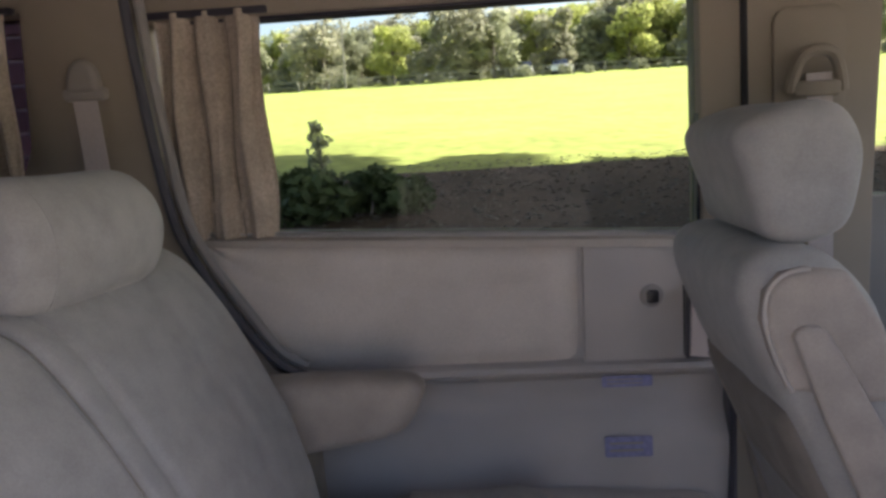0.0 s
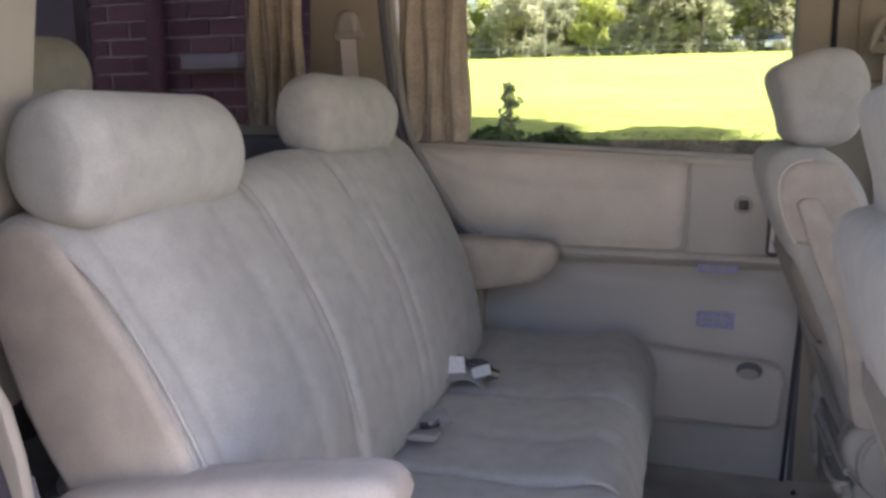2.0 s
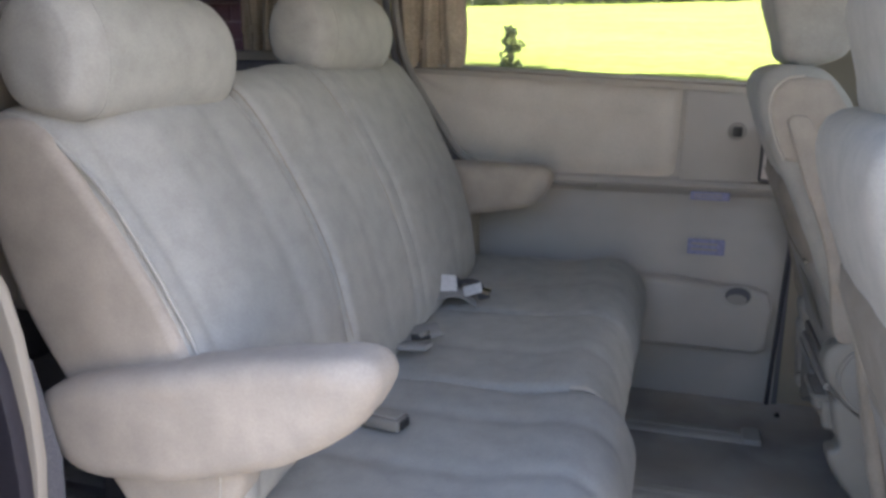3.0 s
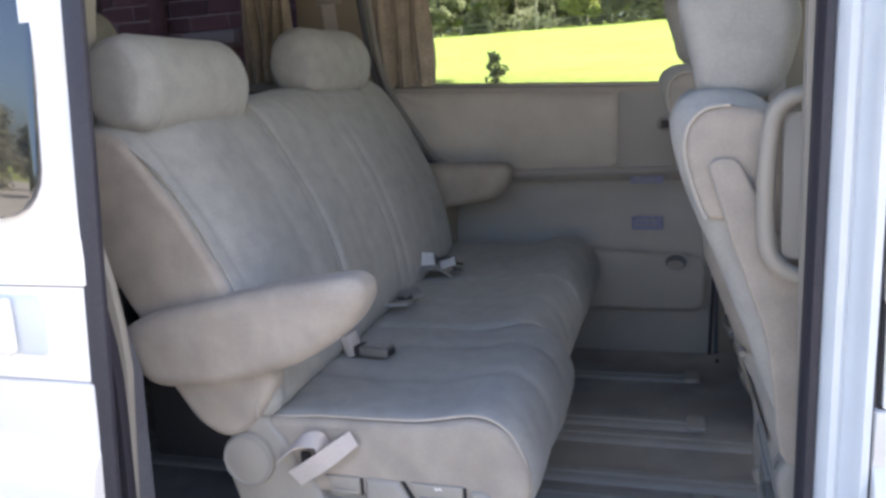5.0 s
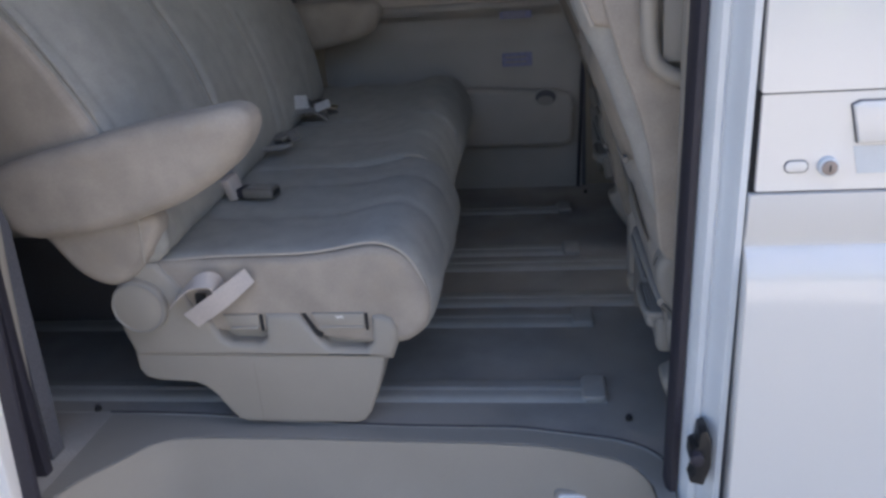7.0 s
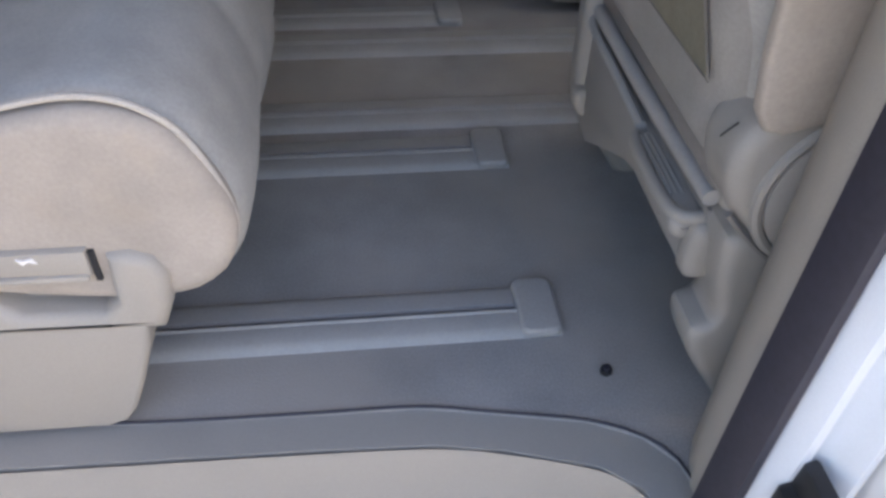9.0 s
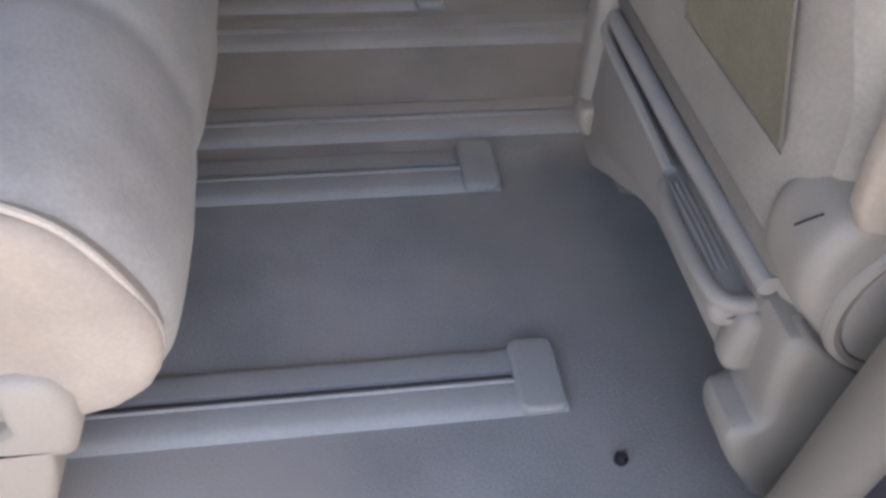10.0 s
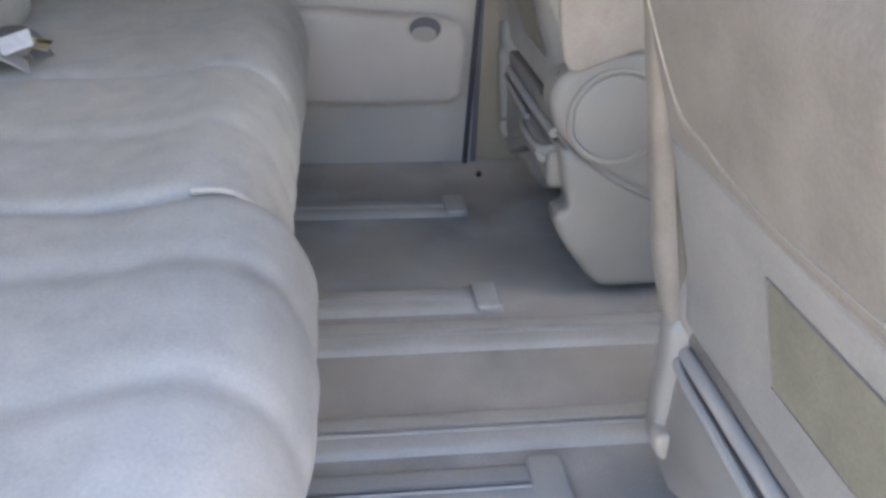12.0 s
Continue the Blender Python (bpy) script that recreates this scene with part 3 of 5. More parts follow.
part("belt_strap", ribbon([(-1.262, FAR - 0.045, 1.245), (-1.25, FAR - 0.05, 1.1), (-1.215, FAR - 0.10, 0.90), (-1.2, FAR - 0.11, 0.8)], (1, 0, 0.1), 0.05), WEB, rear_belt)

# rest of the shell, which closes the cabin
part("roof", box((-2.3, 0.0, 1.5), (1.4, FAR + 0.12, 1.54)), HEAD, van, "pale cloth headlining")
part("bulkhead", box((1.36, 0.0, -0.1), (1.42, FAR + 0.1, 1.02)), BLACK, van)
part("windscreen", shear(box((1.38, 0.02, 1.02), (1.385, FAR + 0.1, 1.5)), -0.0), GLASS, van).visible_shadow = False
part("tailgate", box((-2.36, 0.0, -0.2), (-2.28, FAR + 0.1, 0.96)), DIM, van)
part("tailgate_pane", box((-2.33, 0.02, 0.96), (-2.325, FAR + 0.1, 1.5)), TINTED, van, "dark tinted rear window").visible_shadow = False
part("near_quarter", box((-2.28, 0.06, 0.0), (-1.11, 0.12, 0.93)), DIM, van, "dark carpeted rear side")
part("near_quarter_pane", box((-2.28, 0.08, 0.93), (-1.04, 0.084, 1.5)), TINTED, van).visible_shadow = False
part("near_header", box((-2.3, -0.03, 1.40), (1.36, 0.1, 1.52), 0.02), TRIM, van)
part("rocker", prism([(-0.045, -0.36), (-0.045, -0.23), (-0.03, -0.21), (0.1, -0.21), (0.1, -0.36)], "x", -2.3, 1.4, 0.006), PAINT, van)
part("underbody", box((-2.25, 0.26, -0.3), (1.35, FAR + 0.05, -0.06)), BLACK, van)


# ---- curtains ----
def curtain(name, x0, x1, z0, z1, y, folds, tie, label):
    """A gathered curtain in upright folds, drawn in towards its tie, with a hem and a dark band of stripes."""
    def cloth(u, v):
        z = z1 + (z0 - z1) * v
        waist = 1 - tie * math.exp(-((v - 0.82) / 0.18) ** 2)
        x = x0 + (x1 - x0) * (0.5 + (u - 0.5) * waist)
        deep = 0.013 * math.sin(u * folds * 2 * math.pi + 0.5 * math.sin(v * 4)) + 0.004 * math.sin(u * folds * 4.7 * math.pi + 1.3 + v)
        return Vector((x + 0.005 * math.sin(v * 7 + u * 9), y + deep, z))
    c = thing(name, label, "curtain", "van curtains")
    part("cloth", sheet(cloth, 120, 30, 0.002), CURTAIN, c)
    part("tie_band", sheet(lambda u, v: cloth(u, 0.83 + 0.05 * v) + Vector((0, -0.004, 0)), 120, 3, 0.002), CURTAIN, c)
    for k in range(3):
        part("stripe", tube([cloth(0.18 + 0.25 * k, v / 8) + Vector((0, -0.004, 0)) for v in range(9)], 0.0016, 30, 5), BARK, c)
    part("curtain_rail", box((x0 - 0.02, y - 0.012, z1 - 0.01), (x1 + 0.02, y + 0.012, z1 + 0.004), 0.003), RUBBER, c)


curtain("curtain", -1.125, -0.905, 0.935, 1.40, FAR - 0.0, 3.4, -0.04, "brown striped side curtain drawn back beside the window")
curtain("curtain", -1.60, -1.40, 0.985, 1.42, FAR - 0.06, 4, 0.03, "brown striped curtain drawn back at the tinted rear window")

# ---- near side: front door skin, pillar, open sliding door ----
def skin_section(y, deep=0.03, groove=0.008):
    return [(y - 0.012, -0.36), (y - 0.020, -0.15), (y - 0.020, 0.30), (y - 0.021, 0.350), (y - 0.0195, 0.378), (y - 0.016, 0.398), (y - 0.010, 0.413), (y - 0.001, 0.424), (y + groove, 0.430), (y + groove, 0.437), (y + 0.25 * groove, 0.446), (y - 0.002, 0.505), (y + deep, 0.507), (y + deep, -0.36)]


def upper_section(y, z=0.638, deep=0.03):
    return [(y, z), (y + 0.004, 0.80), (y + 0.018, 0.93), (y + 0.024, 0.96), (y + 0.02 + deep, 0.96), (y + deep, 0.80), (y + deep, z)]


SKIN = -0.012
front_door = part("front_door", prism(skin_section(SKIN), "x", 0.1545, 1.4, 0.004), PAINT, van, "white front door")
part("upper_skin", prism(upper_section(SKIN), "x", 0.160, 1.4, 0.003), PAINT, front_door)
strip = part("handle_strip", prism([(SKIN + 0.003, 0.5085), (SKIN + 0.002, 0.6355), (SKIN + 0.03, 0.6355), (SKIN + 0.03, 0.5085)], "x", 0.162, 1.4, 0.003), PAINT, front_door, "white moulding with handle and lock")
part("strip_gap", box((0.158, SKIN + 0.008, 0.505), (1.4, SKIN + 0.032, 0.640)), DARK, front_door)
part("lock_cover", prism(rounded(0.196, 0.534, 0.224, 0.549, 0.007), "y", SKIN - 0.001, SKIN + 0.006, 0.002), PAINT, strip)
part("lock_cover_gap", prism(rounded(0.1953, 0.5333, 0.2247, 0.5497, 0.0072), "y", SKIN + 0.0005, SKIN + 0.006), GAP_GREY, strip)
part("key_ring", disc((0.248, SKIN - 0.001, 0.541), 0.0125, "y", 0.012, 0.002), JAMB, strip)
part("key_barrel", disc((0.248, SKIN - 0.005, 0.541), 0.0095, "y", 0.01, 0.001), BRASS, strip)
part("key_slot", box((0.2472, SKIN - 0.011, 0.537), (0.2488, SKIN - 0.009, 0.545)), DARK, strip)
part("handle_gap", prism([(0.2785, 0.5705), (0.2672, 0.620), (0.2773, 0.6250), (0.50, 0.6250), (0.50, 0.5705)], "y", SKIN + 0.0, SKIN + 0.006), GAP_GREY, strip)
part("handle_paddle", prism([(0.280, 0.572), (0.269, 0.619), (0.278, 0.6235), (0.50, 0.6235), (0.50, 0.572)], "y", SKIN - 0.008, SKIN + 0.004, 0.003), PAINT, strip)
part("handle_scoop", prism([(0.285, 0.530), (0.277, 0.566), (0.50, 0.566), (0.50, 0.530)], "y", SKIN + 0.001, SKIN + 0.005), JAMB, strip)
part("front_pane", box((0.20, 0.03, 0.95), (1.35, 0.034, 1.42)), GLASS, van).visible_shadow = False
part("pillar_jamb", shear(prism([(0.094, 0.034), (0.100, 0.018), (0.108, 0.010), (0.116, 0.010), (0.121, 0.016), (0.127, 0.012), (0.133, -0.004), (0.141, -0.012), (0.150, -0.010), (0.154, 0.04), (0.094, 0.06)], "z", -0.36, 1.5), 0.012, 0.4), JAMB, van, "white painted door pillar")
part("jamb_gap", box((0.150, SKIN + 0.014, -0.36), (0.165, 0.04, 1.0)), GAP_GREY, van)
part("pillar_seal", shear(prism([(0.077, 0.062), (0.078, 0.034), (0.084, 0.024), (0.094, 0.026), (0.099, 0.062)], "z", -0.3, 1.5), 0.012, 0.4), RUBBER, van, "dark rubber door seal")
part("pillar_trim", shear(prism([(0.096, 0.128), (0.084, 0.104), (0.078, 0.080), (0.080, 0.064), (0.098, 0.064), (0.16, 0.07), (0.34, 0.08), (0.34, 0.12), (0.13, 0.125), (0.10, 0.13)], "z", -0.2, 1.5), -0.006, 0.4), PLASTIC, van, "beige pillar trim")
part("pillar_inner", box((0.060, 0.146, 0.656), (0.18, 0.158, 0.860), 0.005), PLASTIC_GREY, van)
part("grab_handle", tube([(0.09, 0.142, 0.881), (0.062, 0.142, 0.873), (0.046, 0.142, 0.843), (0.040, 0.142, 0.748), (0.044, 0.142, 0.678), (0.058, 0.142, 0.650), (0.09, 0.142, 0.633), (0.15, 0.142, 0.628), (0.185, 0.142, 0.658), (0.19, 0.142, 0.748), (0.185, 0.142, 0.858), (0.15, 0.142, 0.883)], 0.0125, 70, 10, True), PLASTIC, van, "looped beige grab handle")
striker = part("door_striker", prism([(0.098, 0.055), (0.104, 0.075), (0.096, 0.095), (0.097, 0.115), (0.106, 0.12), (0.108, 0.145), (0.118, 0.15), (0.127, 0.13), (0.128, 0.085), (0.118, 0.05)], "y", -0.030, 0.012, 0.006), BLACK, van, "black rubber door stop")
part("stop_pin", disc((0.104, -0.032, 0.105), 0.010, "y", 0.02, 0.002, 16), RUBBER, striker)

OUT = -0.085
slide = part("sliding_door", shear(prism(skin_section(OUT, 0.008, 0.001), "x", -2.05, -0.925, 0.004), 0.085, 0.5), PAINT, van, "white sliding door, slid open to the rear")
for v in slide.data.vertices:
    # its crease falls towards the front
    if 0.34 < v.co.z < 0.46:
        v.co.z -= 0.034 + 0.057 * (v.co.x + 0.925)
part("upper_skin", shear(prism(upper_section(OUT, 0.661, 0.010), "x", -2.05, -0.925, 0.004), 0.085, 0.5), PAINT, slide)
sstrip = part("handle_strip", shear(prism([(OUT + 0.003, 0.509), (OUT + 0.002, 0.658), (OUT + 0.010, 0.658), (OUT + 0.010, 0.509)], "x", -2.05, -0.931, 0.003), 0.085, 0.5), PAINT, slide)
part("strip_gap", shear(box((-2.05, OUT + 0.006, 0.505), (-0.929, OUT + 0.011, 0.662)), 0.085, 0.5), GAP_GREY, slide)
part("handle_scoop", prism(rounded(-1.20, 0.548, -1.000, 0.645, 0.014), "y", OUT + 0.0, OUT + 0.006, 0.003), JAMB, sstrip)
part("handle_paddle", prism(rounded(-1.22, 0.552, -1.052, 0.643, 0.008), "y", OUT - 0.022, OUT - 0.002, 0.006), PAINT, sstrip)
part("upper_post", shear(prism([(-0.99, 0.94), (-0.889, 0.94), (-0.866, 1.2), (-0.84, 1.5), (-0.99, 1.5)], "y", OUT + 0.002, OUT + 0.014, 0.004), 0.1, 0.765, 1), PAINT, slide)
part("door_edge", shear(box((-0.932, OUT + 0.002, -0.34), (-0.8975, OUT + 0.013, 1.5), 0.003), 0.085, 0.5), RUBBER, slide, "dark rubber edge")
DARK_GLASS = material("dark_glass", (0.012, 0.014, 0.018), 0.02, grain=10, grain_mix=0.0, bump=0.0, spec=1.0, coat=1.0)
part("window_pane", shear(prism(rounded(-2.0, 0.765, -0.965, 1.5, 0.07), "y", OUT - 0.012, OUT + 0.004, 0.003), 0.15, 0.765, 1), DARK_GLASS, slide, "dark privacy glass")
# the rear door post inside the opening
part("rear_post_seal", prism([(-1.12, -0.2), (-1.012, -0.2), (-1.003, 0.1), (-0.997, 0.25), (-0.990, 0.38), (-0.988, 0.46), (-0.991, 0.52), (-1.001, 0.59), (-1.019, 0.65), (-1.042, 0.71), (-1.065, 0.80), (-1.08, 1.5), (-1.12, 1.5)], "y", 0.034, 0.056, 0.004), RUBBER, van, "dark rubber door seal")
part("rear_post_trim", prism([(-1.13, -0.2), (-1.036, -0.2), (-1.027, 0.05), (-1.008, 0.22), (-0.992, 0.38), (-0.982, 0.47), (-0.984, 0.55), (-0.993, 0.63), (-1.008, 0.69), (-1.04, 0.74), (-1.13, 0.78)], "y", 0.058, 0.076, 0.006), PLASTIC, van, "beige rear post trim")
part("upper_post_trim", shear(prism([(-1.24, 0.10), (-1.17, 0.10), (-1.148, 0.13), (-1.143, 0.20), (-1.148, 0.262), (-1.16, 0.27), (-1.24, 0.27)], "z", 0.60, 1.5, 0.006), 0.17, 0.90), PLASTIC, van, "beige rear post trim")
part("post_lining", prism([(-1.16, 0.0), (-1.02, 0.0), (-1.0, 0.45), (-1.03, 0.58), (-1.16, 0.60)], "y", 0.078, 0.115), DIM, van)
part("floor_corner", box((-1.13, -0.02, -0.035), (-0.988, 0.236, -0.003), 0.002), CARPET, van)

# ---- the rear bench ----
LEAN = 0.05          # the bench rises a little towards the far side
BACK = [(-0.785, 0.35), (-0.795, 0.46), (-0.84, 0.62), (-0.925, 0.78), (-0.995, 0.874), (-1.06, 0.903), (-1.13, 0.872), (-1.125, 0.77), (-1.08, 0.60), (-0.99, 0.44), (-0.90, 0.33)]
SEAT = [(-0.86, 0.330), (-0.70, 0.345), (-0.52, 0.349), (-0.41, 0.366), (-0.354, 0.346), (-0.325, 0.300), (-0.313, 0.243), (-0.334, 0.187), (-0.40, 0.165), (-0.60, 0.19), (-0.86, 0.21)]
HEADREST = [(-0.990, 0.885), (-0.968, 0.955), (-0.985, 1.015), (-1.03, 1.048), (-1.09, 1.03), (-1.118, 0.96), (-1.10, 0.895), (-1.05, 0.872)]
ARM = [(-1.04, 0.53), (-0.87, 0.575), (-0.74, 0.602), (-0.635, 0.619), (-0.592, 0.622), (-0.570, 0.609), (-0.569, 0.582), (-0.603, 0.532), (-0.685, 0.478), (-0.785, 0.440), (-0.90, 0.416), (-0.985, 0.410), (-1.03, 0.435), (-1.045, 0.485)]
FAR_ARM = [(-1.0, 0.665), (-0.86, 0.682), (-0.72, 0.684), (-0.635, 0.680), (-0.604, 0.664), (-0.604, 0.635), (-0.645, 0.578), (-0.74, 0.550), (-0.845, 0.534), (-1.0, 0.53)]

bench = thing("bench_seat", "long beige suede bench seat with armrests and two headrests", "seat")


def raised(profile, y):
    return [(x, z + LEAN * (y - 0.2)) for x, z in profile]


def full(q):
    """The front of the near cushion swells out between its ends."""
    s = min(1.0, max(0.0, (q.y - 0.215) / 0.13)) * min(1.0, max(0.0, (q.x + 0.62) / 0.25))
    return Vector((q.x + 0.011 * s * (2 - s), q.y, q.z))


def seat_bay(y0, y1, grooves, seed, side):
    """One place of the bench: cushion and backrest, with piping."""
    c = part("seat_cushion", cushion([(x - (0 if side or x < -0.6 else 0.022), z) for x, z in raised(SEAT, y0)], y0, y1, 0.026, 80, 44, grooves, LEAN, 0.005, seed, full if side else None), SUEDE, bench)
    if side:
        part("cushion_side", cushion([(x * 0.988 - 0.006, 0.28 + (z - 0.28) * 0.93) for x, z in SEAT], y0 - 0.012, y0 + 0.02, 0.014, 80, 4, wobble=0.002, seed=seed), SUEDE_SIDE, c, "warm beige side panel")
        part("piping", tube([(-0.80, y0 + 0.002, 0.338), (-0.70, y0, 0.346), (-0.52, y0, 0.350), (-0.41, y0, 0.366), (-0.356, y0, 0.346), (-0.328, y0, 0.300), (-0.316, y0 + 0.002, 0.243), (-0.334, y0 + 0.008, 0.192)], 0.0028, 70, 8), PIPING, c, "pale piping")


seat_bay(0.208, 0.69, ((0.40, 0.03, 0.004), (0.565, 0.03, 0.004)), 1, True)
seat_bay(0.685, 1.075, ((0.86, 0.03, 0.004),), 2, False)
seat_bay(1.07, 1.53, ((1.30, 0.04, 0.004),), 3, False)
part("fold_piping", tube([(-0.425, 0.685, 0.388), (-0.385, 0.686, 0.384), (-0.345, 0.684, 0.345), (-0.325, 0.682, 0.29), (-0.32, 0.682, 0.23)], 0.0045, 40, 8), PIPING, bench)


def pulled(q):
    """The near end of the backrest rounds away to the rear."""
    s = min(1.0, max(0.0, (0.33 - q.y) / 0.13))
    s = s * s * (3 - 2 * s) * min(1.0, max(0.0, (q.z - 0.45) / 0.35))
    return Vector((q.x - 0.030 * s, q.y, q.z - 0.013 * s))


def back_bay(y0, y1, grooves, seed, bulge, shape=None):
    prof = [(x + (bulge if 0 < k < 5 else 0), z + (0.008 if 2 < k < 7 else 0) * (bulge > 0.005)) for k, (x, z) in enumerate(raised(BACK, y0))]
    return part("backrest", cushion(prof, y0, y1, 0.022, 80, 40, grooves, LEAN, 0.005, seed, shape), SUEDE, bench)


near_back = back_bay(0.19, 0.570, ((0.23, 0.015, 0.003), (0.45, 0.03, 0.003)), 4, 0.004, pulled)
back_bay(0.565, 0.878, ((0.72, 0.03, 0.002),), 5, 0.012)
back_bay(0.873, 1.352, ((0.935, 0.018, 0.006), (1.18, 0.03, 0.003)), 6, 0.010)
part("back_side", cushion([(-1.05 + (x + 1.05) * 0.95, 0.6 + (z - 0.6) * 0.96) for x, z in BACK], 0.178, 0.225, 0.016, 80, 4, wobble=0.002, seed=4, shape=pulled), SUEDE_SIDE, near_back, "warm beige side panel")
part("piping", tube([(-0.796, 0.197, 0.44), (-0.842, 0.194, 0.585), (-0.872, 0.192, 0.65), (-0.905, 0.190, 0.71), (-0.955, 0.190, 0.783), (-1.015, 0.191, 0.838), (-1.075, 0.195, 0.876), (-1.11, 0.20, 0.884)], 0.0030, 60, 8), SUEDE, near_back)
part("hem", tube([(-1.105, 0.186, 0.64), (-1.078, 0.184, 0.595), (-1.036, 0.184, 0.535), (-1.0, 0.188, 0.48)], 0.0045, 24, 8), PIPING, near_back, "pale rear hem")
for y in (0.567, 0.875):
    part("seam", tube([(x + 0.006, y, z + 0.004) for x, z in raised(BACK, y)[1:6]], 0.0014, 40, 6), SEAM, bench)


def headrest(y0, ridge, y1, lift, seed, yaw=0.0):
    """A block-shaped headrest: a flat slanted near face up to a seamed ridge, and a round far end; yaw slants it over y."""
    prof = spline([(x, z + lift, 0) for x, z in HEADREST], 56)
    mid = sum(prof, Vector()) / 56
    deep = ridge - y0
    stops = [(-0.06, 0.40), (0.0, 0.74), (0.08, 0.80), (0.25, 0.87), (0.50, 0.935), (0.75, 0.978), (0.92, 0.996), (1.0, 1.0)]
    cuts = [(y0 + deep * a, k) for a, k in stops] + [(ridge + 0.006, 0.994), (ridge + 0.012, 1.0)]
    cuts += [(ridge + 0.02 + (y1 - 0.075 - ridge - 0.02) * k / 14, 1.0) for k in range(15)]
    cuts += [(y1 - 0.07 + 0.07 * math.sin(a), 0.42 + 0.58 * math.cos(a) ** 0.8) for a in (0.25, 0.5, 0.75, 1.0, 1.25, 1.45, 1.56)]
    centre = (y0 + y1) / 2
    rings = []
    for y, k in cuts:
        ring = []
        for p in prof:
            q = mid.lerp(p, k)
            w = 1 + 0.020 * noise.noise(Vector((q.x * 9, y * 9, q.y * 9 + seed)))
            q = mid.lerp(q, w)
            ring.append(Vector((q.x + yaw * (y - centre), y, q.y)))
        rings.append(ring)
    h = part("headrest", rings_mesh(rings), SUEDE, bench, angle=75)
    part("seam_bead", tube([(p.x + yaw * (ridge - centre), ridge + 0.004, p.y) for p in prof[::4]], 0.0013, 80, 6, True), SUEDE, h)
    for y in (y0 + 0.15, y1 - 0.13):
        part("headrest_post", disc((-1.045, y, 0.87 + lift), 0.007, "z", 0.12, 0, 12), CHROME, h)


headrest(0.186, 0.232, 0.568, 0.000, 7)
headrest(0.908, 0.954, 1.240, 0.054, 8, 0.12)
part("armrest", cushion(ARM, 0.128, 0.222, 0.028, 80, 16, (), 0, 0.004, 9), SUEDE_SIDE, bench, "padded beige armrest")
part("armrest", cushion(FAR_ARM, 1.425, 1.52, 0.03, 80, 16, (), 0, 0.004, 10), SUEDE_SIDE, bench, "padded beige armrest")
part("recliner_cover", cushion([(-1.0, 0.44), (-0.97, 0.375), (-0.93, 0.325), (-0.87, 0.305), (-0.81, 0.35), (-0.775, 0.43), (-0.88, 0.45)], 0.168, 0.235, 0.02, 48, 8, wobble=0.002), SUEDE_SIDE, bench)
part("cover_seam", tube([(-0.80, 0.1675, 0.435), (-0.803, 0.167, 0.39), (-0.807, 0.169, 0.352)], 0.0016, 16, 6), PIPING, bench)
part("back_board", prism([(-0.97, 0.38), (-1.04, 0.60), (-1.09, 0.78), (-1.11, 0.86), (-1.125, 0.86), (-1.11, 0.77), (-1.06, 0.59), (-0.99, 0.37)], "y", 0.22, 1.48), DIM, bench)

# the bench's plastic foot, with its two pull levers
upper = [(-0.892, 0.27), (-0.880, 0.315), (-0.845, 0.348), (-0.80, 0.34), (-0.765, 0.295), (-0.742, 0.247), (-0.728, 0.243), (-0.702, 0.19), (-0.685, 0.181), (-0.632, 0.179), (-0.617, 0.19), (-0.614, 0.239),
         (-0.552, 0.237), (-0.520, 0.186), (-0.500, 0.168), (-0.436, 0.166), (-0.422, 0.18), (-0.419, 0.232), (-0.400, 0.234), (-0.383, 0.226), (-0.374, 0.206), (-0.377, 0.175), (-0.388, 0.146), (-0.62, 0.149), (-0.875, 0.154), (-0.892, 0.21)]
base = part("base_cover", prism(upper, "y", 0.186, 0.27, 0.011, 3), PLASTIC, bench, "moulded beige plastic foot cover")
part("lower_cover", prism([(-0.880, 0.165), (-0.879, 0.125), (-0.868, 0.108), (-0.845, 0.101), (-0.775, 0.096), (-0.752, 0.086), (-0.734, 0.066), (-0.714, 0.034), (-0.700, 0.016), (-0.684, 0.010), (-0.470, 0.008), (-0.452, 0.014), (-0.440, 0.030), (-0.424, 0.070), (-0.408, 0.120), (-0.400, 0.165)], "y", 0.1895, 0.275, 0.007, 3), PLASTIC, base)
part("cover_seam", box((-0.6508, 0.1890, 0.012), (-0.6496, 0.193, 0.140)), SEAM, base)
part("recess", box((-0.74, 0.216, 0.16), (-0.40, 0.262, 0.236)), PLASTIC, base)
# black slivers here and below draw the shade in the gaps round the levers
part("dark_gap", box((-0.738, 0.208, 0.2395), (-0.402, 0.229, 0.2445)), DARK, base)
for x0, x1 in ((-0.694, -0.626), (-0.528, -0.432)):
    lever = part("pull_lever", prism([(x0, 0.2385), (x0 + 0.010, 0.214), (x1, 0.210), (x1, 0.2385)], "y", 0.189, 0.217, 0.005), PLASTIC, base, "beige pull lever")
    part("lever_lip", box((x0 + 0.012, 0.186, 0.208), (x1 - 0.002, 0.20, 0.215), 0.003), PLASTIC, lever)
    part("lever_gap", box((x1 + 0.0005, 0.1925, 0.204), (x1 + 0.005, 0.2158, 0.236)), DARK, base)
part("lever_gap", prism([(-0.548, 0.2375), (-0.540, 0.2375), (-0.521, 0.204), (-0.511, 0.197), (-0.514, 0.190), (-0.522, 0.192), (-0.530, 0.204)], "y", 0.1935, 0.1955), DARK, base)
part("paint_chip", prism([(-0.484, 0.235), (-0.480, 0.229), (-0.475, 0.232), (-0.469, 0.230), (-0.472, 0.2355), (-0.479, 0.2335)], "y", 0.1875, 0.1892), PAINT, base)
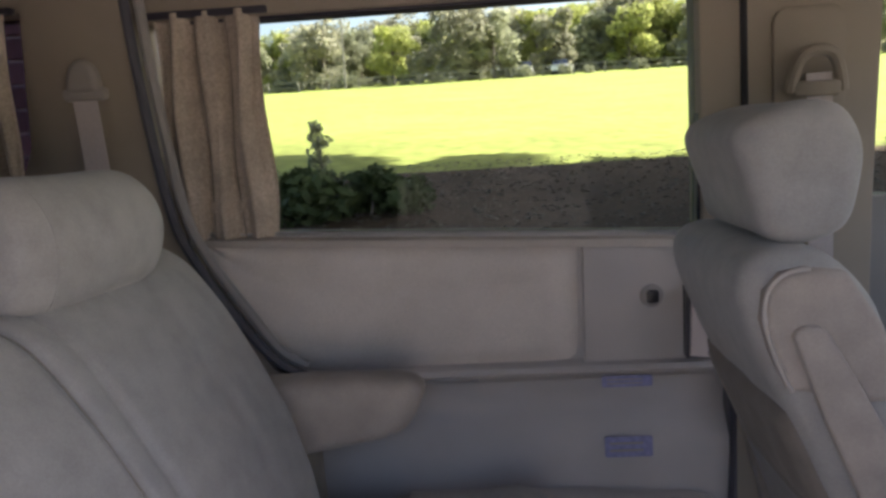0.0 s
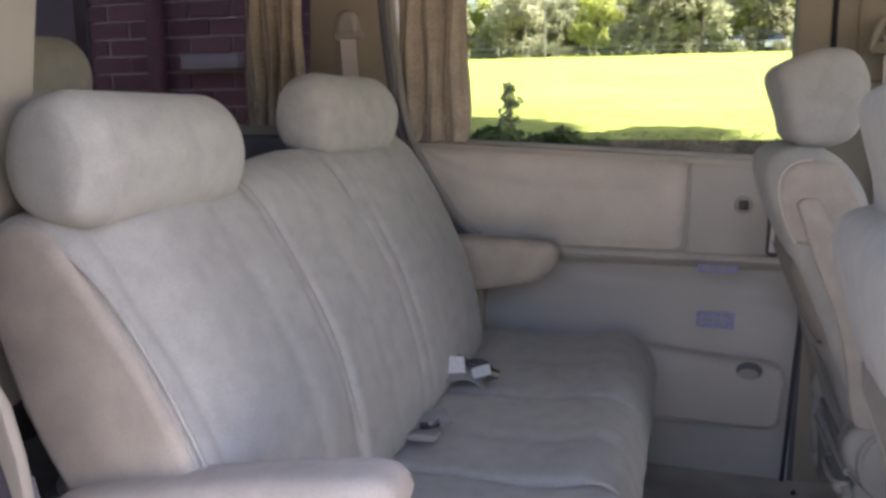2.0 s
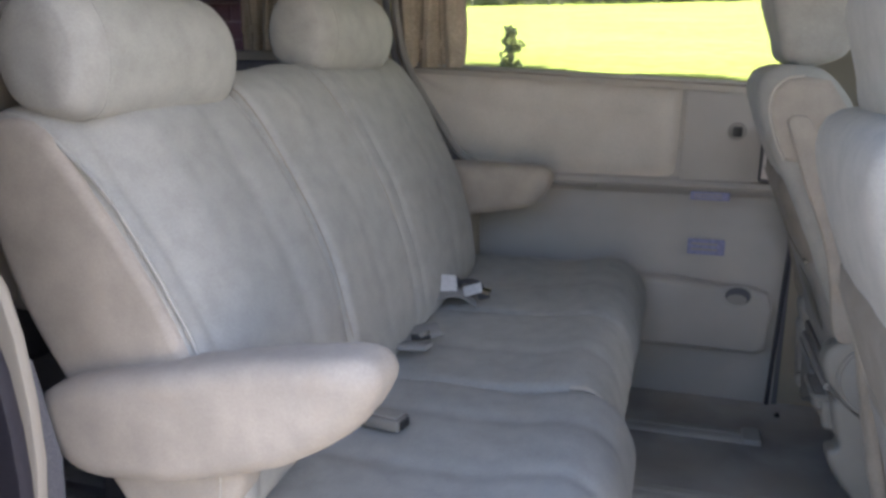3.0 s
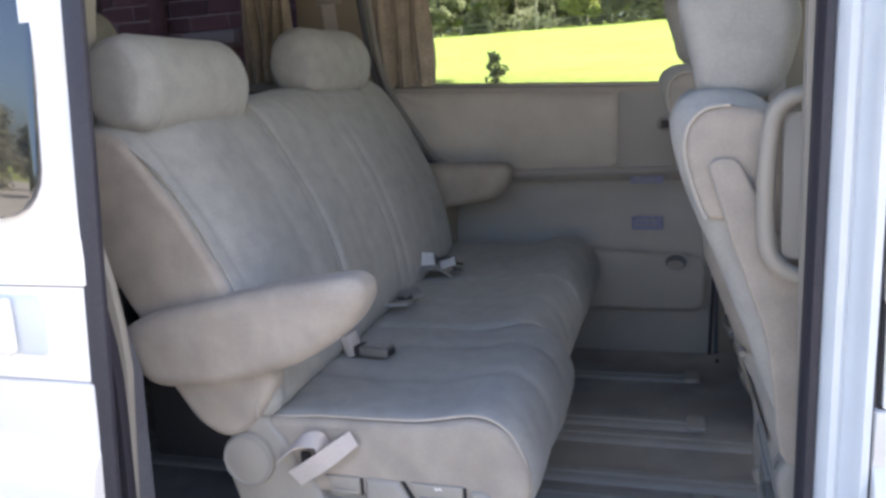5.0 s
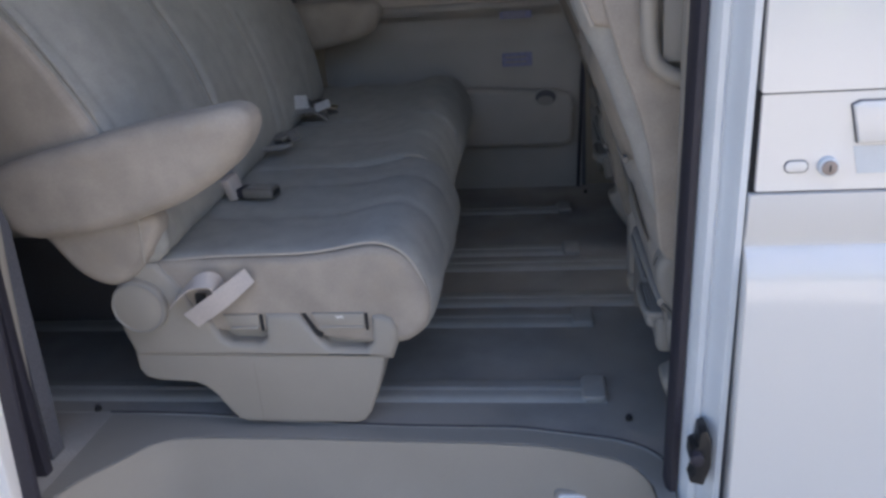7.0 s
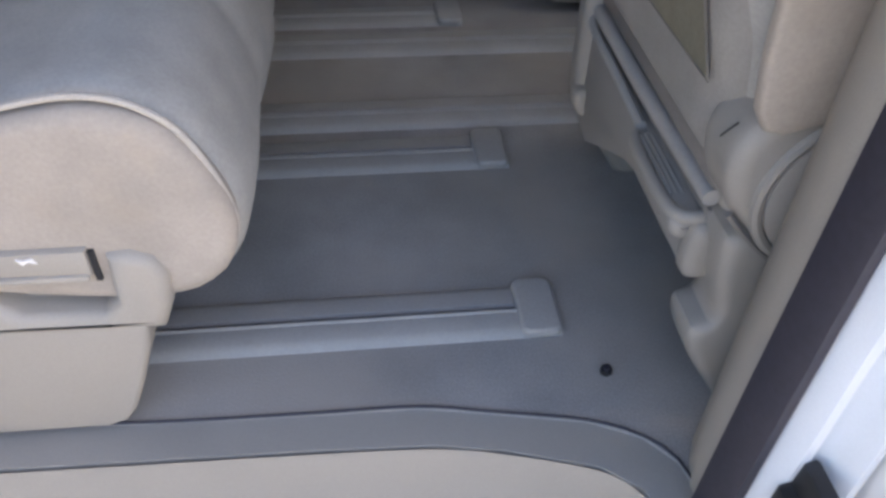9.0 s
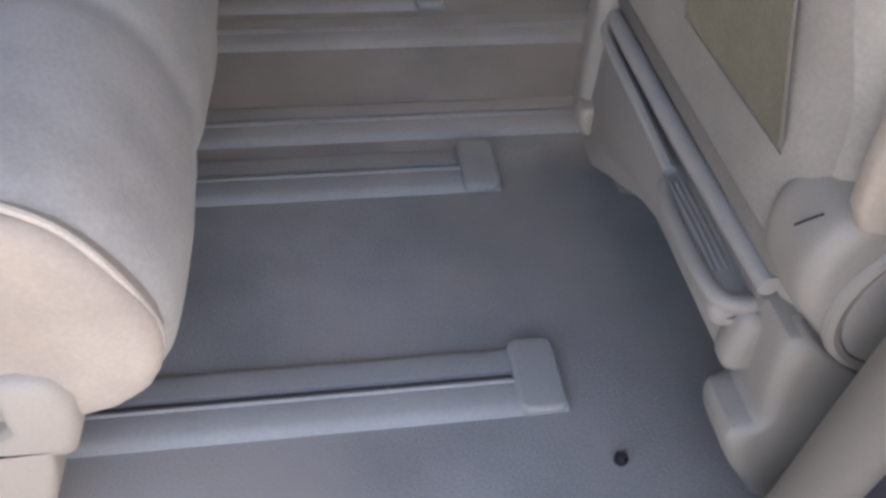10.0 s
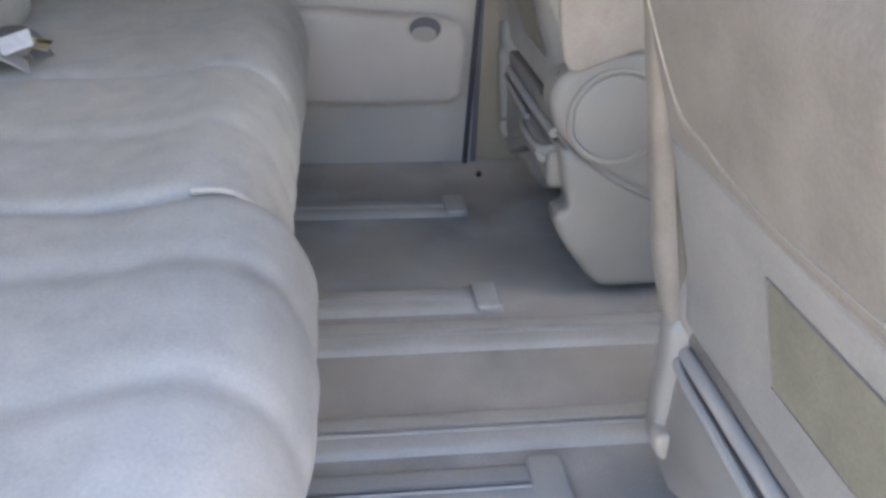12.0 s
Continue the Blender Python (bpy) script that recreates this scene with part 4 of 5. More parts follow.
pivot = part("pivot_cover", disc((-0.842, 0.182, 0.262), 0.052, "y", 0.02, 0.005, 40), PLASTIC, base, "round recliner cover")
part("pivot_ring", tube([(-0.842 + 0.047 * math.cos(a), 0.172, 0.262 + 0.047 * math.sin(a)) for a in [k * math.pi / 8 for k in range(16)]], 0.0022, 60, 6, True), PLASTIC_GREY, pivot)
part("far_base", prism([(-0.88, 0.2), (-0.86, 0.0), (-0.44, 0.0), (-0.40, 0.2)], "y", 1.40, 1.46, 0.01), PLASTIC, bench)
part("bench_frame", box((-0.88, 0.30, 0.12), (-0.46, 1.42, 0.19), 0.01), BLACK, bench)
part("pull_strap", ribbon([(-0.775, 0.183, 0.270), (-0.752, 0.160, 0.292), (-0.718, 0.156, 0.318), (-0.690, 0.165, 0.318), (-0.684, 0.178, 0.296)], (0.2, 0.9, 0.4), 0.034, 0.0025), WEB, bench, "pale webbing pull strap")
part("pull_strap", ribbon([(-0.628, 0.186, 0.318), (-0.648, 0.168, 0.305), (-0.690, 0.160, 0.275), (-0.742, 0.166, 0.240)], (0.45, 0.2, -0.9), 0.036, 0.0025, 30, 0.85), WEB, bench, "pale webbing pull strap")
part("strap_shadow_slot", box((-0.735, 0.18, 0.262), (-0.715, 0.187, 0.285), 0.003), DARK, bench)


def lie(bm, x, y, z, rx=0, ry=0, rz=0):
    bmesh.ops.transform(bm, matrix=pose(x, y, z, rx, ry, rz), verts=bm.verts)
    return bm


def near_buckle(x, y, z, turn):
    """A buckle lying in the crease: a dark frame with a worn pale face, and its upright stalk."""
    b = thing("seat_belt_buckle", "dark seat-belt buckle lying in the bench crease", "belt", "bench buckles")
    b.matrix_basis = pose(x, y, z, 0, 0, turn)
    part("casing", box((-0.034, -0.021, 0.0), (0.036, 0.021, 0.022), 0.006), BUCKLE, b)
    part("face", box((-0.024, -0.013, 0.020), (0.030, 0.014, 0.0245), 0.003), RAIL_METAL, b, "worn pale face")
    part("button", box((0.030, -0.014, 0.004), (0.039, 0.014, 0.018), 0.002), BLACK, b)
    part("stalk", lie(box((-0.011, -0.020, 0.0), (0.011, 0.020, 0.05), 0.004), -0.056, 0.0, -0.004, 8, -14, 0), WEB, b, "upright webbing stalk")
    part("stalk_shade", lie(box((-0.008, -0.018, 0.0), (0.006, 0.018, 0.02), 0.003), -0.040, 0.0, 0.0), RUBBER, b)


def middle_buckle(x, y, z, turn):
    """Two flat webbing pads folded into the crease, with a dark slot."""
    b = thing("seat_belt_buckle", "grey folded belt pads with a dark slot in the crease", "belt", "bench buckles")
    b.matrix_basis = pose(x, y, z, 0, 0, turn)
    part("pad", lie(box((-0.05, -0.024, -0.006), (0.05, 0.024, 0.006), 0.005), 0.010, 0.028, 0.016, 12, -6, 20), BELT_PAD, b)
    part("pad", lie(box((-0.04, -0.026, -0.006), (0.045, 0.026, 0.006), 0.005), -0.004, -0.034, 0.012, -8, -4, -14), BELT_PAD, b)
    part("slot", lie(box((-0.020, -0.009, -0.004), (0.020, 0.009, 0.004), 0.002), 0.018, 0.002, 0.018, 0, 0, 14), BLACK, b)
    part("tongue", lie(box((-0.010, -0.006, -0.002), (0.014, 0.006, 0.002), 0.001), 0.024, 0.0, 0.024, 10, -18, 30), CHROME, b)
    part("crease_hole", lie(box((-0.026, -0.018, -0.010), (0.016, 0.020, 0.008), 0.004), -0.012, 0.080, 0.010, 0, 10, 30), DARK, b)


def belt_bundle(x, y, z, turn):
    """Belt webbing and buckles in a heap, with two white paper labels."""
    b = thing("seat_belt_bundle", "heap of dark belt webbing and buckles with white paper labels", "belt", "bench buckles")
    b.matrix_basis = pose(x, y, z, 0, 0, turn)
    part("webbing", ribbon([(-0.075, -0.02, -0.004), (-0.055, -0.01, 0.040), (-0.01, 0.01, 0.062), (0.035, 0.02, 0.048), (0.065, 0.03, 0.006)], (0.25, 1, 0), 0.046, 0.003), BELT_DARK, b)
    part("webbing", ribbon([(-0.06, -0.065, -0.004), (-0.025, -0.055, 0.030), (0.03, -0.040, 0.034), (0.075, -0.035, 0.004)], (0, 1, 0.25), 0.036, 0.003), BELT_PAD, b)
    part("webbing", ribbon([(0.005, 0.065, -0.002), (0.040, 0.045, 0.036), (0.080, 0.015, 0.040), (0.100, -0.010, 0.008)], (0.7, 0.7, 0), 0.038, 0.003), BELT_DARK, b)
    part("casing", lie(box((-0.032, -0.017, 0.0), (0.034, 0.017, 0.024), 0.006), 0.060, 0.005, 0.014, 14, -10, -35), BUCKLE, b)
    part("casing", lie(box((-0.030, -0.016, 0.0), (0.032, 0.016, 0.022), 0.006), -0.045, 0.030, 0.008, -10, 16, 50), RUBBER, b)
    part("belt_label", lie(box((-0.027, -0.020, -0.0008), (0.027, 0.020, 0.0008)), 0.004, -0.030, 0.056, 58, 8, 12), PAPER, b, "white paper belt label")
    part("belt_label", lie(box((-0.022, -0.013, -0.0008), (0.022, 0.013, 0.0008)), 0.066, -0.038, 0.040, 48, -18, -16), PAPER, b, "white paper belt label")
    part("tongue", lie(box((-0.014, -0.012, -0.0015), (0.020, 0.012, 0.0015), 0.001), 0.092, -0.015, 0.030, 20, 10, -30), CHROME, b)


near_buckle(-0.700, 0.488, 0.366, -10)
middle_buckle(-0.765, 0.800, 0.388, 15)
belt_bundle(-0.785, 1.070, 0.398, 25)

# ---- front seats ----
REAR = [(0.108, 0.20), (0.088, 0.33), (0.052, 0.45), (0.012, 0.56), (-0.030, 0.68), (-0.070, 0.80), (-0.088, 0.87)]
Y0, Y1 = 0.200, 0.635


def rear_x(z):
    """Where the back of the seat lies at a height."""
    for (xa, za), (xb, zb) in zip(REAR, REAR[1:]):
        if z <= zb or (xb, zb) == REAR[-1]:
            return xa + (xb - xa) * (z - za) / (zb - za)


def on_back(out):
    """A patch of the seat's back from y, z and a distance off it."""
    return lambda y, z: Vector((rear_x(z) - out, y, z))


def front_seat():
    s = thing("front_seat", "beige suede front seat seen from behind, with a back pocket", "seat", "front seats")

    def taper(q):
        k = max(0.0, q.z - 0.70) / 0.22
        mid = (Y0 + Y1) / 2
        return Vector((q.x, mid + (q.y - mid) * (1 - 0.07 * k * k), q.z))

    part("backrest", cushion([(x + 0.006, z) for x, z in REAR[:4]] + [(-0.017, 0.648), (-0.036, 0.69), (-0.062, 0.765), (-0.074, 0.828), (-0.066, 0.862), (-0.043, 0.878), (-0.008, 0.881), (0.05, 0.868), (0.10, 0.80), (0.13, 0.68), (0.16, 0.52), (0.21, 0.34), (0.23, 0.24), (0.17, 0.18)], Y0, Y1, 0.040, 84, 30, (), 0, 0.004, 11, taper), SUEDE, s)
    wing = [(-0.025, 0.697), (-0.036, 0.722), (-0.046, 0.752), (-0.055, 0.795), (-0.049, 0.832), (-0.026, 0.854), (0.006, 0.858), (0.055, 0.848), (0.095, 0.78), (0.12, 0.70), (0.11, 0.67), (0.04, 0.676), (0.0, 0.692)]
    for y, edge in ((Y0 - 0.010, Y0 - 0.011), (Y1 - 0.040, Y1 + 0.011)):
        panel = part("side_panel", prism(wing, "y", y, y + 0.05, 0.012, 4), SUEDE_SIDE, s, "warm beige side bolster")
        part("piping", tube([(x + 0.002, edge + (0.003 if edge < 0.4 else -0.003), z) for x, z in wing[:7]], 0.0030, 50, 8), PIPING, panel)
        part("side_skirt", cushion([(0.110, 0.318), (0.092, 0.44), (0.060, 0.55), (0.024, 0.65), (0.006, 0.70), (0.05, 0.70), (0.12, 0.57), (0.19, 0.42), (0.23, 0.33), (0.15, 0.31)], y + 0.004, y + 0.05, 0.018, 64, 8, wobble=0.003, seed=18), SUEDE_SIDE, s, "warm beige side cloth")
    def face(lo, hi, out):
        """A padded stretch of the back between two heights, its edges drawn in."""
        return sheet(lambda u, v: Vector((rear_x(lo + (hi - lo) * v) + 0.012 - out * min(1, min(u, 1 - u) * 9, (1 - v) * 12 + 0.2, v * 14 + 0.25) ** 0.5, Y0 + 0.022 + (Y1 - Y0 - 0.028) * u, lo + (hi - lo) * v)), 36, 30, 0.006)

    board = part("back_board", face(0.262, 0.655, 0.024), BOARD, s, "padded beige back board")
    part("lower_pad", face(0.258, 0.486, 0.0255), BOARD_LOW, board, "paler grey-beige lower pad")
    seam = [(Y1 - 0.050, 0.640), (Y1 - 0.058, 0.580), (0.551, 0.512), (0.500, 0.498), (0.467, 0.490), (0.388, 0.484), (0.287, 0.489), (Y0 + 0.03, 0.494)]
    part("seam", tube([on_back(0.0122)(y, z) for y, z in seam], 0.0014, 70, 6), SEAM, board)
    part("flap_edge", tube([on_back(0.0085)(y, z - 0.010) for y, z in seam[:-1] + [(Y0 + 0.016, 0.496)]], 0.0045, 70, 10), BOARD, board)
    pocket_line = [(y, z - 0.026 * (y - 0.25)) for y, z in rounded(0.247, 0.334, 0.410, 0.438, 0.010)]
    pk = part("back_pocket", sheet(lambda u, v: on_back(0.0139)(0.249 + 0.159 * u, 0.336 + 0.101 * v - 0.004 * u), 16, 12, 0.001), POCKET, s, "khaki inset panel")
    part("inset_edge", tube([on_back(0.0146)(y, z) for y, z in pocket_line], 0.0007, 110, 6, True), BUCKLE, pk)
    for y in (Y0 - 0.020, Y1 + 0.004):
        part("side_strip", prism([(-0.021, 0.772), (-0.016, 0.781), (-0.006, 0.785), (0.012, 0.784), (0.022, 0.776), (0.050, 0.722), (0.092, 0.632), (0.113, 0.582), (0.16, 0.49), (0.20, 0.42), (0.235, 0.37), (0.225, 0.358), (0.18, 0.350), (0.135, 0.334), (0.108, 0.326), (0.092, 0.330), (0.083, 0.345), (0.077, 0.38), (0.072, 0.44), (0.064, 0.50), (0.050, 0.555), (0.014, 0.655)], "y", y, y + 0.016, 0.005, 3), SUEDE_SIDE, s, "plain cloth-covered edge strip")
    # shelf folded against the foot of the back
    tray = part("folded_tray", prism([(0.246, 0.200), (0.246, 0.138), (0.39, 0.138), (0.425, 0.128), (0.515, 0.082), (0.56, 0.058), (0.606, 0.066), (0.612, 0.200)], "x", 0.092, 0.135, 0.006), PLASTIC_GREY, s, "folded plastic tray")
    part("tray_slot", box((0.099, Y0 + 0.030, 0.201), (0.116, 0.590, 0.214), 0.003), BUCKLE, tray)
    part("tray_rail", tube([(0.088, 0.385, 0.200), (0.087, 0.48, 0.206), (0.087, 0.575, 0.209), (0.092, 0.596, 0.214), (0.104, 0.600, 0.218)], 0.0058, 30, 8), RAIL, tray, "pale raised rim")
    part("inner_panel", prism([(0.30, 0.150), (0.42, 0.150), (0.53, 0.10), (0.575, 0.10), (0.578, 0.193), (0.40, 0.188)], "x", 0.0895, 0.094, 0.002), PLASTIC_GREY, tray)
    part("upper_rail", tube([(0.098, Y0 + 0.030, 0.229), (0.094, 0.40, 0.227), (0.094, 0.56, 0.227), (0.099, 0.602, 0.222)], 0.0088, 30, 10), RAIL, tray)
    # dark bar that stands for the shadow band under the back board
    part("rail_gap", box((0.095, Y0 + 0.030, 0.237), (0.114, 0.595, 0.264), 0.004), BUCKLE, tray)
    grip = part("tray_grip", cushion([(0.072, 0.192), (0.078, 0.199), (0.098, 0.202), (0.106, 0.199), (0.104, 0.182), (0.088, 0.172), (0.075, 0.178)], 0.236, 0.378, 0.012, 40, 10, wobble=0), PLASTIC_GREY, tray)
    for k in range(4):
        part("grip_rib", tube([(0.0825 + 0.0055 * k, 0.272, 0.2005), (0.0825 + 0.0055 * k, 0.32, 0.2015), (0.0825 + 0.0055 * k, 0.370, 0.2005)], 0.0021, 8, 6), PLASTIC_GREY, grip)
    part("grip_lip", tube([(0.080, 0.372, 0.196), (0.0745, 0.352, 0.196), (0.0735, 0.31, 0.196), (0.0745, 0.268, 0.197), (0.080, 0.247, 0.198), (0.092, 0.239, 0.200), (0.106, 0.240, 0.201)], 0.0072, 44, 10), SEAT_PLASTIC, grip, "pale rounded lip")
    part("tray_end", cushion([(0.091, 0.196), (0.088, 0.17), (0.091, 0.140), (0.104, 0.133), (0.118, 0.14), (0.120, 0.19), (0.106, 0.199)], 0.222, 0.252, 0.012, 40, 8, wobble=0), SEAT_PLASTIC, tray, "rounded tray hinge")
    part("end_block", cushion([(0.084, 0.262), (0.080, 0.22), (0.082, 0.12), (0.095, 0.07), (0.15, 0.05), (0.16, 0.262)], 0.594, 0.640, 0.016, 32, 8, wobble=0), PLASTIC_GREY, s, "grey hinge block")
    part("end_clip", cushion([(0.080, 0.118), (0.079, 0.098), (0.088, 0.084), (0.10, 0.086), (0.10, 0.118)], 0.578, 0.606, 0.008, 24, 6, wobble=0), PLASTIC, s)
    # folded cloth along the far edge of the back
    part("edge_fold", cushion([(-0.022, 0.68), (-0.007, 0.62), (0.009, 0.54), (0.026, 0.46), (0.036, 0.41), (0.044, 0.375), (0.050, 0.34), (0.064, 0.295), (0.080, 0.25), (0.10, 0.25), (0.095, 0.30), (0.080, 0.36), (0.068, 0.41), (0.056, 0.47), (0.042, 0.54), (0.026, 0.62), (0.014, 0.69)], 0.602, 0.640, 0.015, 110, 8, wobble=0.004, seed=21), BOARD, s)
    # foot and recliner covers
    for y, d in ((Y0 - 0.012, 1), (Y1 - 0.052, -1)):
        foot = part("seat_foot", cushion([(0.103, 0.214), (0.1015, 0.200), (0.107, 0.160), (0.1175, 0.116), (0.113, 0.106), (0.101, 0.102), (0.097, 0.092), (0.101, 0.074), (0.114, 0.046), (0.140, 0.006), (0.166, -0.030), (0.20, -0.046), (0.34, -0.048), (0.44, -0.035), (0.455, 0.05), (0.44, 0.16), (0.36, 0.20), (0.22, 0.222), (0.13, 0.220)], y, y + 0.064, 0.014, 130, 10, wobble=0), SEAT_PLASTIC, s, "beige plastic seat foot")
        side = -1 if d > 0 else 1
        face = y - 0.004 if d > 0 else y + 0.068
        cover = [(0.080, 0.285), (0.080, 0.305), (0.088, 0.325), (0.106, 0.342), (0.138, 0.357), (0.18, 0.366), (0.24, 0.358), (0.29, 0.325), (0.315, 0.27), (0.318, 0.19), (0.300, 0.128), (0.268, 0.118), (0.222, 0.140), (0.180, 0.166), (0.136, 0.201), (0.105, 0.232), (0.088, 0.258)]
        part("recliner_cover", cushion(cover, min(y, face), max(y + 0.064, face), 0.016, 110, 8, wobble=0), SEAT_PLASTIC, foot, "rounded recliner cover")
        lower = [(0.092, 0.245), (0.112, 0.222), (0.138, 0.197), (0.182, 0.162), (0.224, 0.136), (0.268, 0.113)]
        part("cover_gap", tube([(x, face - side * 0.006, z) for x, z in lower], 0.0035, 40, 6), BUCKLE, foot)
        part("recliner_rim", tube([(0.182 + 0.073 * math.cos(a), face + side * 0.001, 0.266 + 0.073 * math.sin(a)) for a in [k * math.pi / 10 for k in range(20)]], 0.0055, 70, 8, True), SEAT_PLASTIC, foot)
        part("recliner_disc", disc((0.182, face + side * 0.002, 0.266), 0.068, "y", 0.006, 0.002, 44), PLASTIC_GREY, foot)
    part("cover_slit", tube([(0.079, Y0 + 0.016, 0.304), (0.0805, Y0 + 0.010, 0.314), (0.083, Y0 + 0.004, 0.324)], 0.0007, 10, 6), BLACK, s)
    part("seat_cushion", cushion([(0.17, 0.20), (0.17, 0.32), (0.40, 0.36), (0.62, 0.38), (0.70, 0.33), (0.68, 0.22), (0.45, 0.17)], Y0 + 0.005, Y1 - 0.005, 0.05, 56, 20, seed=12), SUEDE, s)
    h = part("headrest", cushion([(-0.030, 0.874), (-0.044, 0.922), (-0.058, 0.976), (-0.064, 1.004), (-0.058, 1.024), (-0.036, 1.038), (0.03, 1.052), (0.082, 1.040), (0.107, 0.992), (0.102, 0.935), (0.078, 0.874), (0.015, 0.856)], 0.258, 0.577, 0.034, 64, 26, (), 0, 0.003, 13), SUEDE, s)
    for y in (0.36, 0.475):
        part("headrest_post", disc((-0.01, y, 0.90), 0.007, "z", 0.07, 0, 12), BUCKLE, h)
    return s


near_seat = front_seat()
near_seat.matrix_basis = pose(-0.013, -0.018, 0.013)
far_seat = copy_thing(near_seat, pose(-0.026, 0.856, 0.055, 0, -3.0, 0))
# the far seat's upper half is set a little higher and further forward
for ob in far_seat.children:
    if ob.name.startswith("headrest"):
        ob.matrix_basis = Matrix.Translation((0.022, 0, 0.033))
    elif ob.name.startswith("edge_fold"):
        ob.matrix_basis = Matrix.Translation((0.022, 0, 0.006))
    elif ob.name.startswith(("back", "side_", "cover_slit")):
        ob.matrix_basis = Matrix.Translation((0.011, 0, 0.014))

# one place of the third row, behind the bench
third = thing("rear_seat", "beige suede third-row seat behind the bench", "seat")
part("headrest", cushion([(x - 0.655, z + 0.145) for x, z in HEADREST], 0.66, 0.99, 0.055, 48, 16, (), 0, 0.003, 15), SUEDE, third)
part("backrest", cushion([(x - 0.66, z + 0.13) for x, z in BACK], 0.56, 1.09, 0.03, 60, 16, (), 0, 0.004, 16), SUEDE, third)
part("seat_cushion", cushion([(x - 0.62, z + 0.06) for x, z in SEAT if x > -0.84] + [(-1.47, 0.27)], 0.56, 1.09, 0.03, 60, 10, (), 0, 0.004, 17), SUEDE, third)
part("seat_base", box((-1.42, 0.62, 0.0), (-1.05, 1.03, 0.25), 0.02), DIM, third)

# ---- beyond the windows ----
def leaf_cloud(centres, count, size, seed, squash=0.75):
    """Many small leaf sprays scattered through overlapping clumps."""
    r = random.Random(seed)
    verts, faces = [], []
    for _ in range(count):
        c, rad = r.choice(centres)
        d = Vector((r.gauss(0, 1), r.gauss(0, 1), r.gauss(0, 1))).normalized() * rad * (0.55 + 0.5 * r.random())
        p = Vector(c) + Vector((d.x, d.y, d.z * squash))
        a = Vector((r.gauss(0, 1), r.gauss(0, 1), r.gauss(0, 0.7))).normalized()
        b = a.orthogonal().normalized()
        b.rotate(Matrix.Rotation(r.random() * 6.28, 3, a))
        s = size * (0.5 + r.random())
        n = len(verts)
        verts += [p - a * s, p + b * s * 0.45, p + a * s, p - b * s * 0.45]
        faces.append((n, n + 1, n + 2, n + 3))
    me = bpy.data.meshes.new("leaves")
    me.from_pydata([tuple(v) for v in verts], [], faces)
    return me


def mesh_part(name, me, mat, parent):
    me.materials.append(mat)
    ob = new(name, me)
    ob.parent = parent
    return ob


def limb(points, r0, r1):
    pts = spline(points, 10, False)
    return rings_mesh([[p + Vector((math.cos(a), math.sin(a), 0)) * (r0 + (r1 - r0) * k / 9) for a in [s * math.pi / 3 for s in range(6)]] for k, p in enumerate(pts)])


def tree(seed, height, spread_r, leaf, label, dense=4200, clear=0.04):
    """A tapered trunk with limbs and an uneven crown."""
    r = random.Random(seed)
    t = thing("tree", label, "tree", "trees behind the field")
    bm = limb([(0, 0, -0.3), (r.uniform(-0.2, 0.2), 0, height * 0.35), (r.uniform(-0.5, 0.5), r.uniform(-0.4, 0.4), height * 0.75)], height * 0.03, height * 0.012)
    centres = []
    for k in range(16):
        a, h = r.random() * 6.28, height * r.uniform(clear + 0.1, 0.9)
        far = spread_r * r.uniform(0.35, 0.95) * (1.1 - 0.6 * h / height)
        c = (math.cos(a) * far, math.sin(a) * far, h)
        centres.append((c, spread_r * r.uniform(0.28, 0.5)))
        if k < 6:
            put_in(bm, limb([(0, 0, h * 0.55), (c[0] * 0.5, c[1] * 0.5, h * 0.8), c], height * 0.011, height * 0.003))
    part("trunk", bm, BARK, t)
    mesh_part("crown", leaf_cloud(centres, dense, max(0.24, height * 0.034), seed), leaf, t)
    return t


kinds = [tree(21, 11.0, 4.0, LEAF_MID, "tall grey-green gum tree beyond the field"), tree(22, 9.5, 4.2, LEAF_LIGHT, "sunlit yellow-green tree beyond the field"), tree(23, 8.0, 4.4, LEAF_MID, "broad grey-green tree beyond the field", 4200, 0.0),
         tree(24, 10.0, 3.8, LEAF_DEEP, "dark green tree beyond the field"), tree(25, 2.6, 2.2, LEAF_DEEP, "low rounded green bush at the field edge", 1500, 0.0)]
r = random.Random(5)
spots = []
tall = (11.0, 9.5, 8.0, 10.0)
for k in range(46):
    kind = (0, 1, 2, 0, 3, 2, 1)[k % 7] if r.random() < 0.8 else r.randrange(4)
    spots.append((-52 + 2.1 * k + r.uniform(-0.9, 0.9), r.uniform(83, 96), kind, (r.uniform(6.4, 8.2) + 0.06 * k) / tall[kind]))
for k in range(76):
    spots.append((-52 + 1.3 * k + r.uniform(-1.0, 1.0), r.uniform(79.5, 92), 4, r.uniform(0.45, 1.0)))
for k in range(34):
    spots.append((-58 + 3.2 * k + r.uniform(-1, 1), r.uniform(103, 106), 4, r.uniform(1.3, 1.9)))
for k in range(44):
    kind = r.randrange(4)
    spots.append((-58 + 2.5 * k + r.uniform(-1, 1), r.uniform(98, 104), kind, (r.uniform(6.6, 8.2) + 0.10 * k) / tall[kind]))
used = set()
for x, y, kind, scale in spots:
    m = Matrix.Translation((x, y, ground_height(x, y))) @ Matrix.Rotation(r.random() * 6.28, 4, "Z") @ Matrix.Scale(scale, 4)
    if kind in used:
        copy_thing(kinds[kind], m)
    else:
        used.add(kind)
        kinds[kind].matrix_basis = m
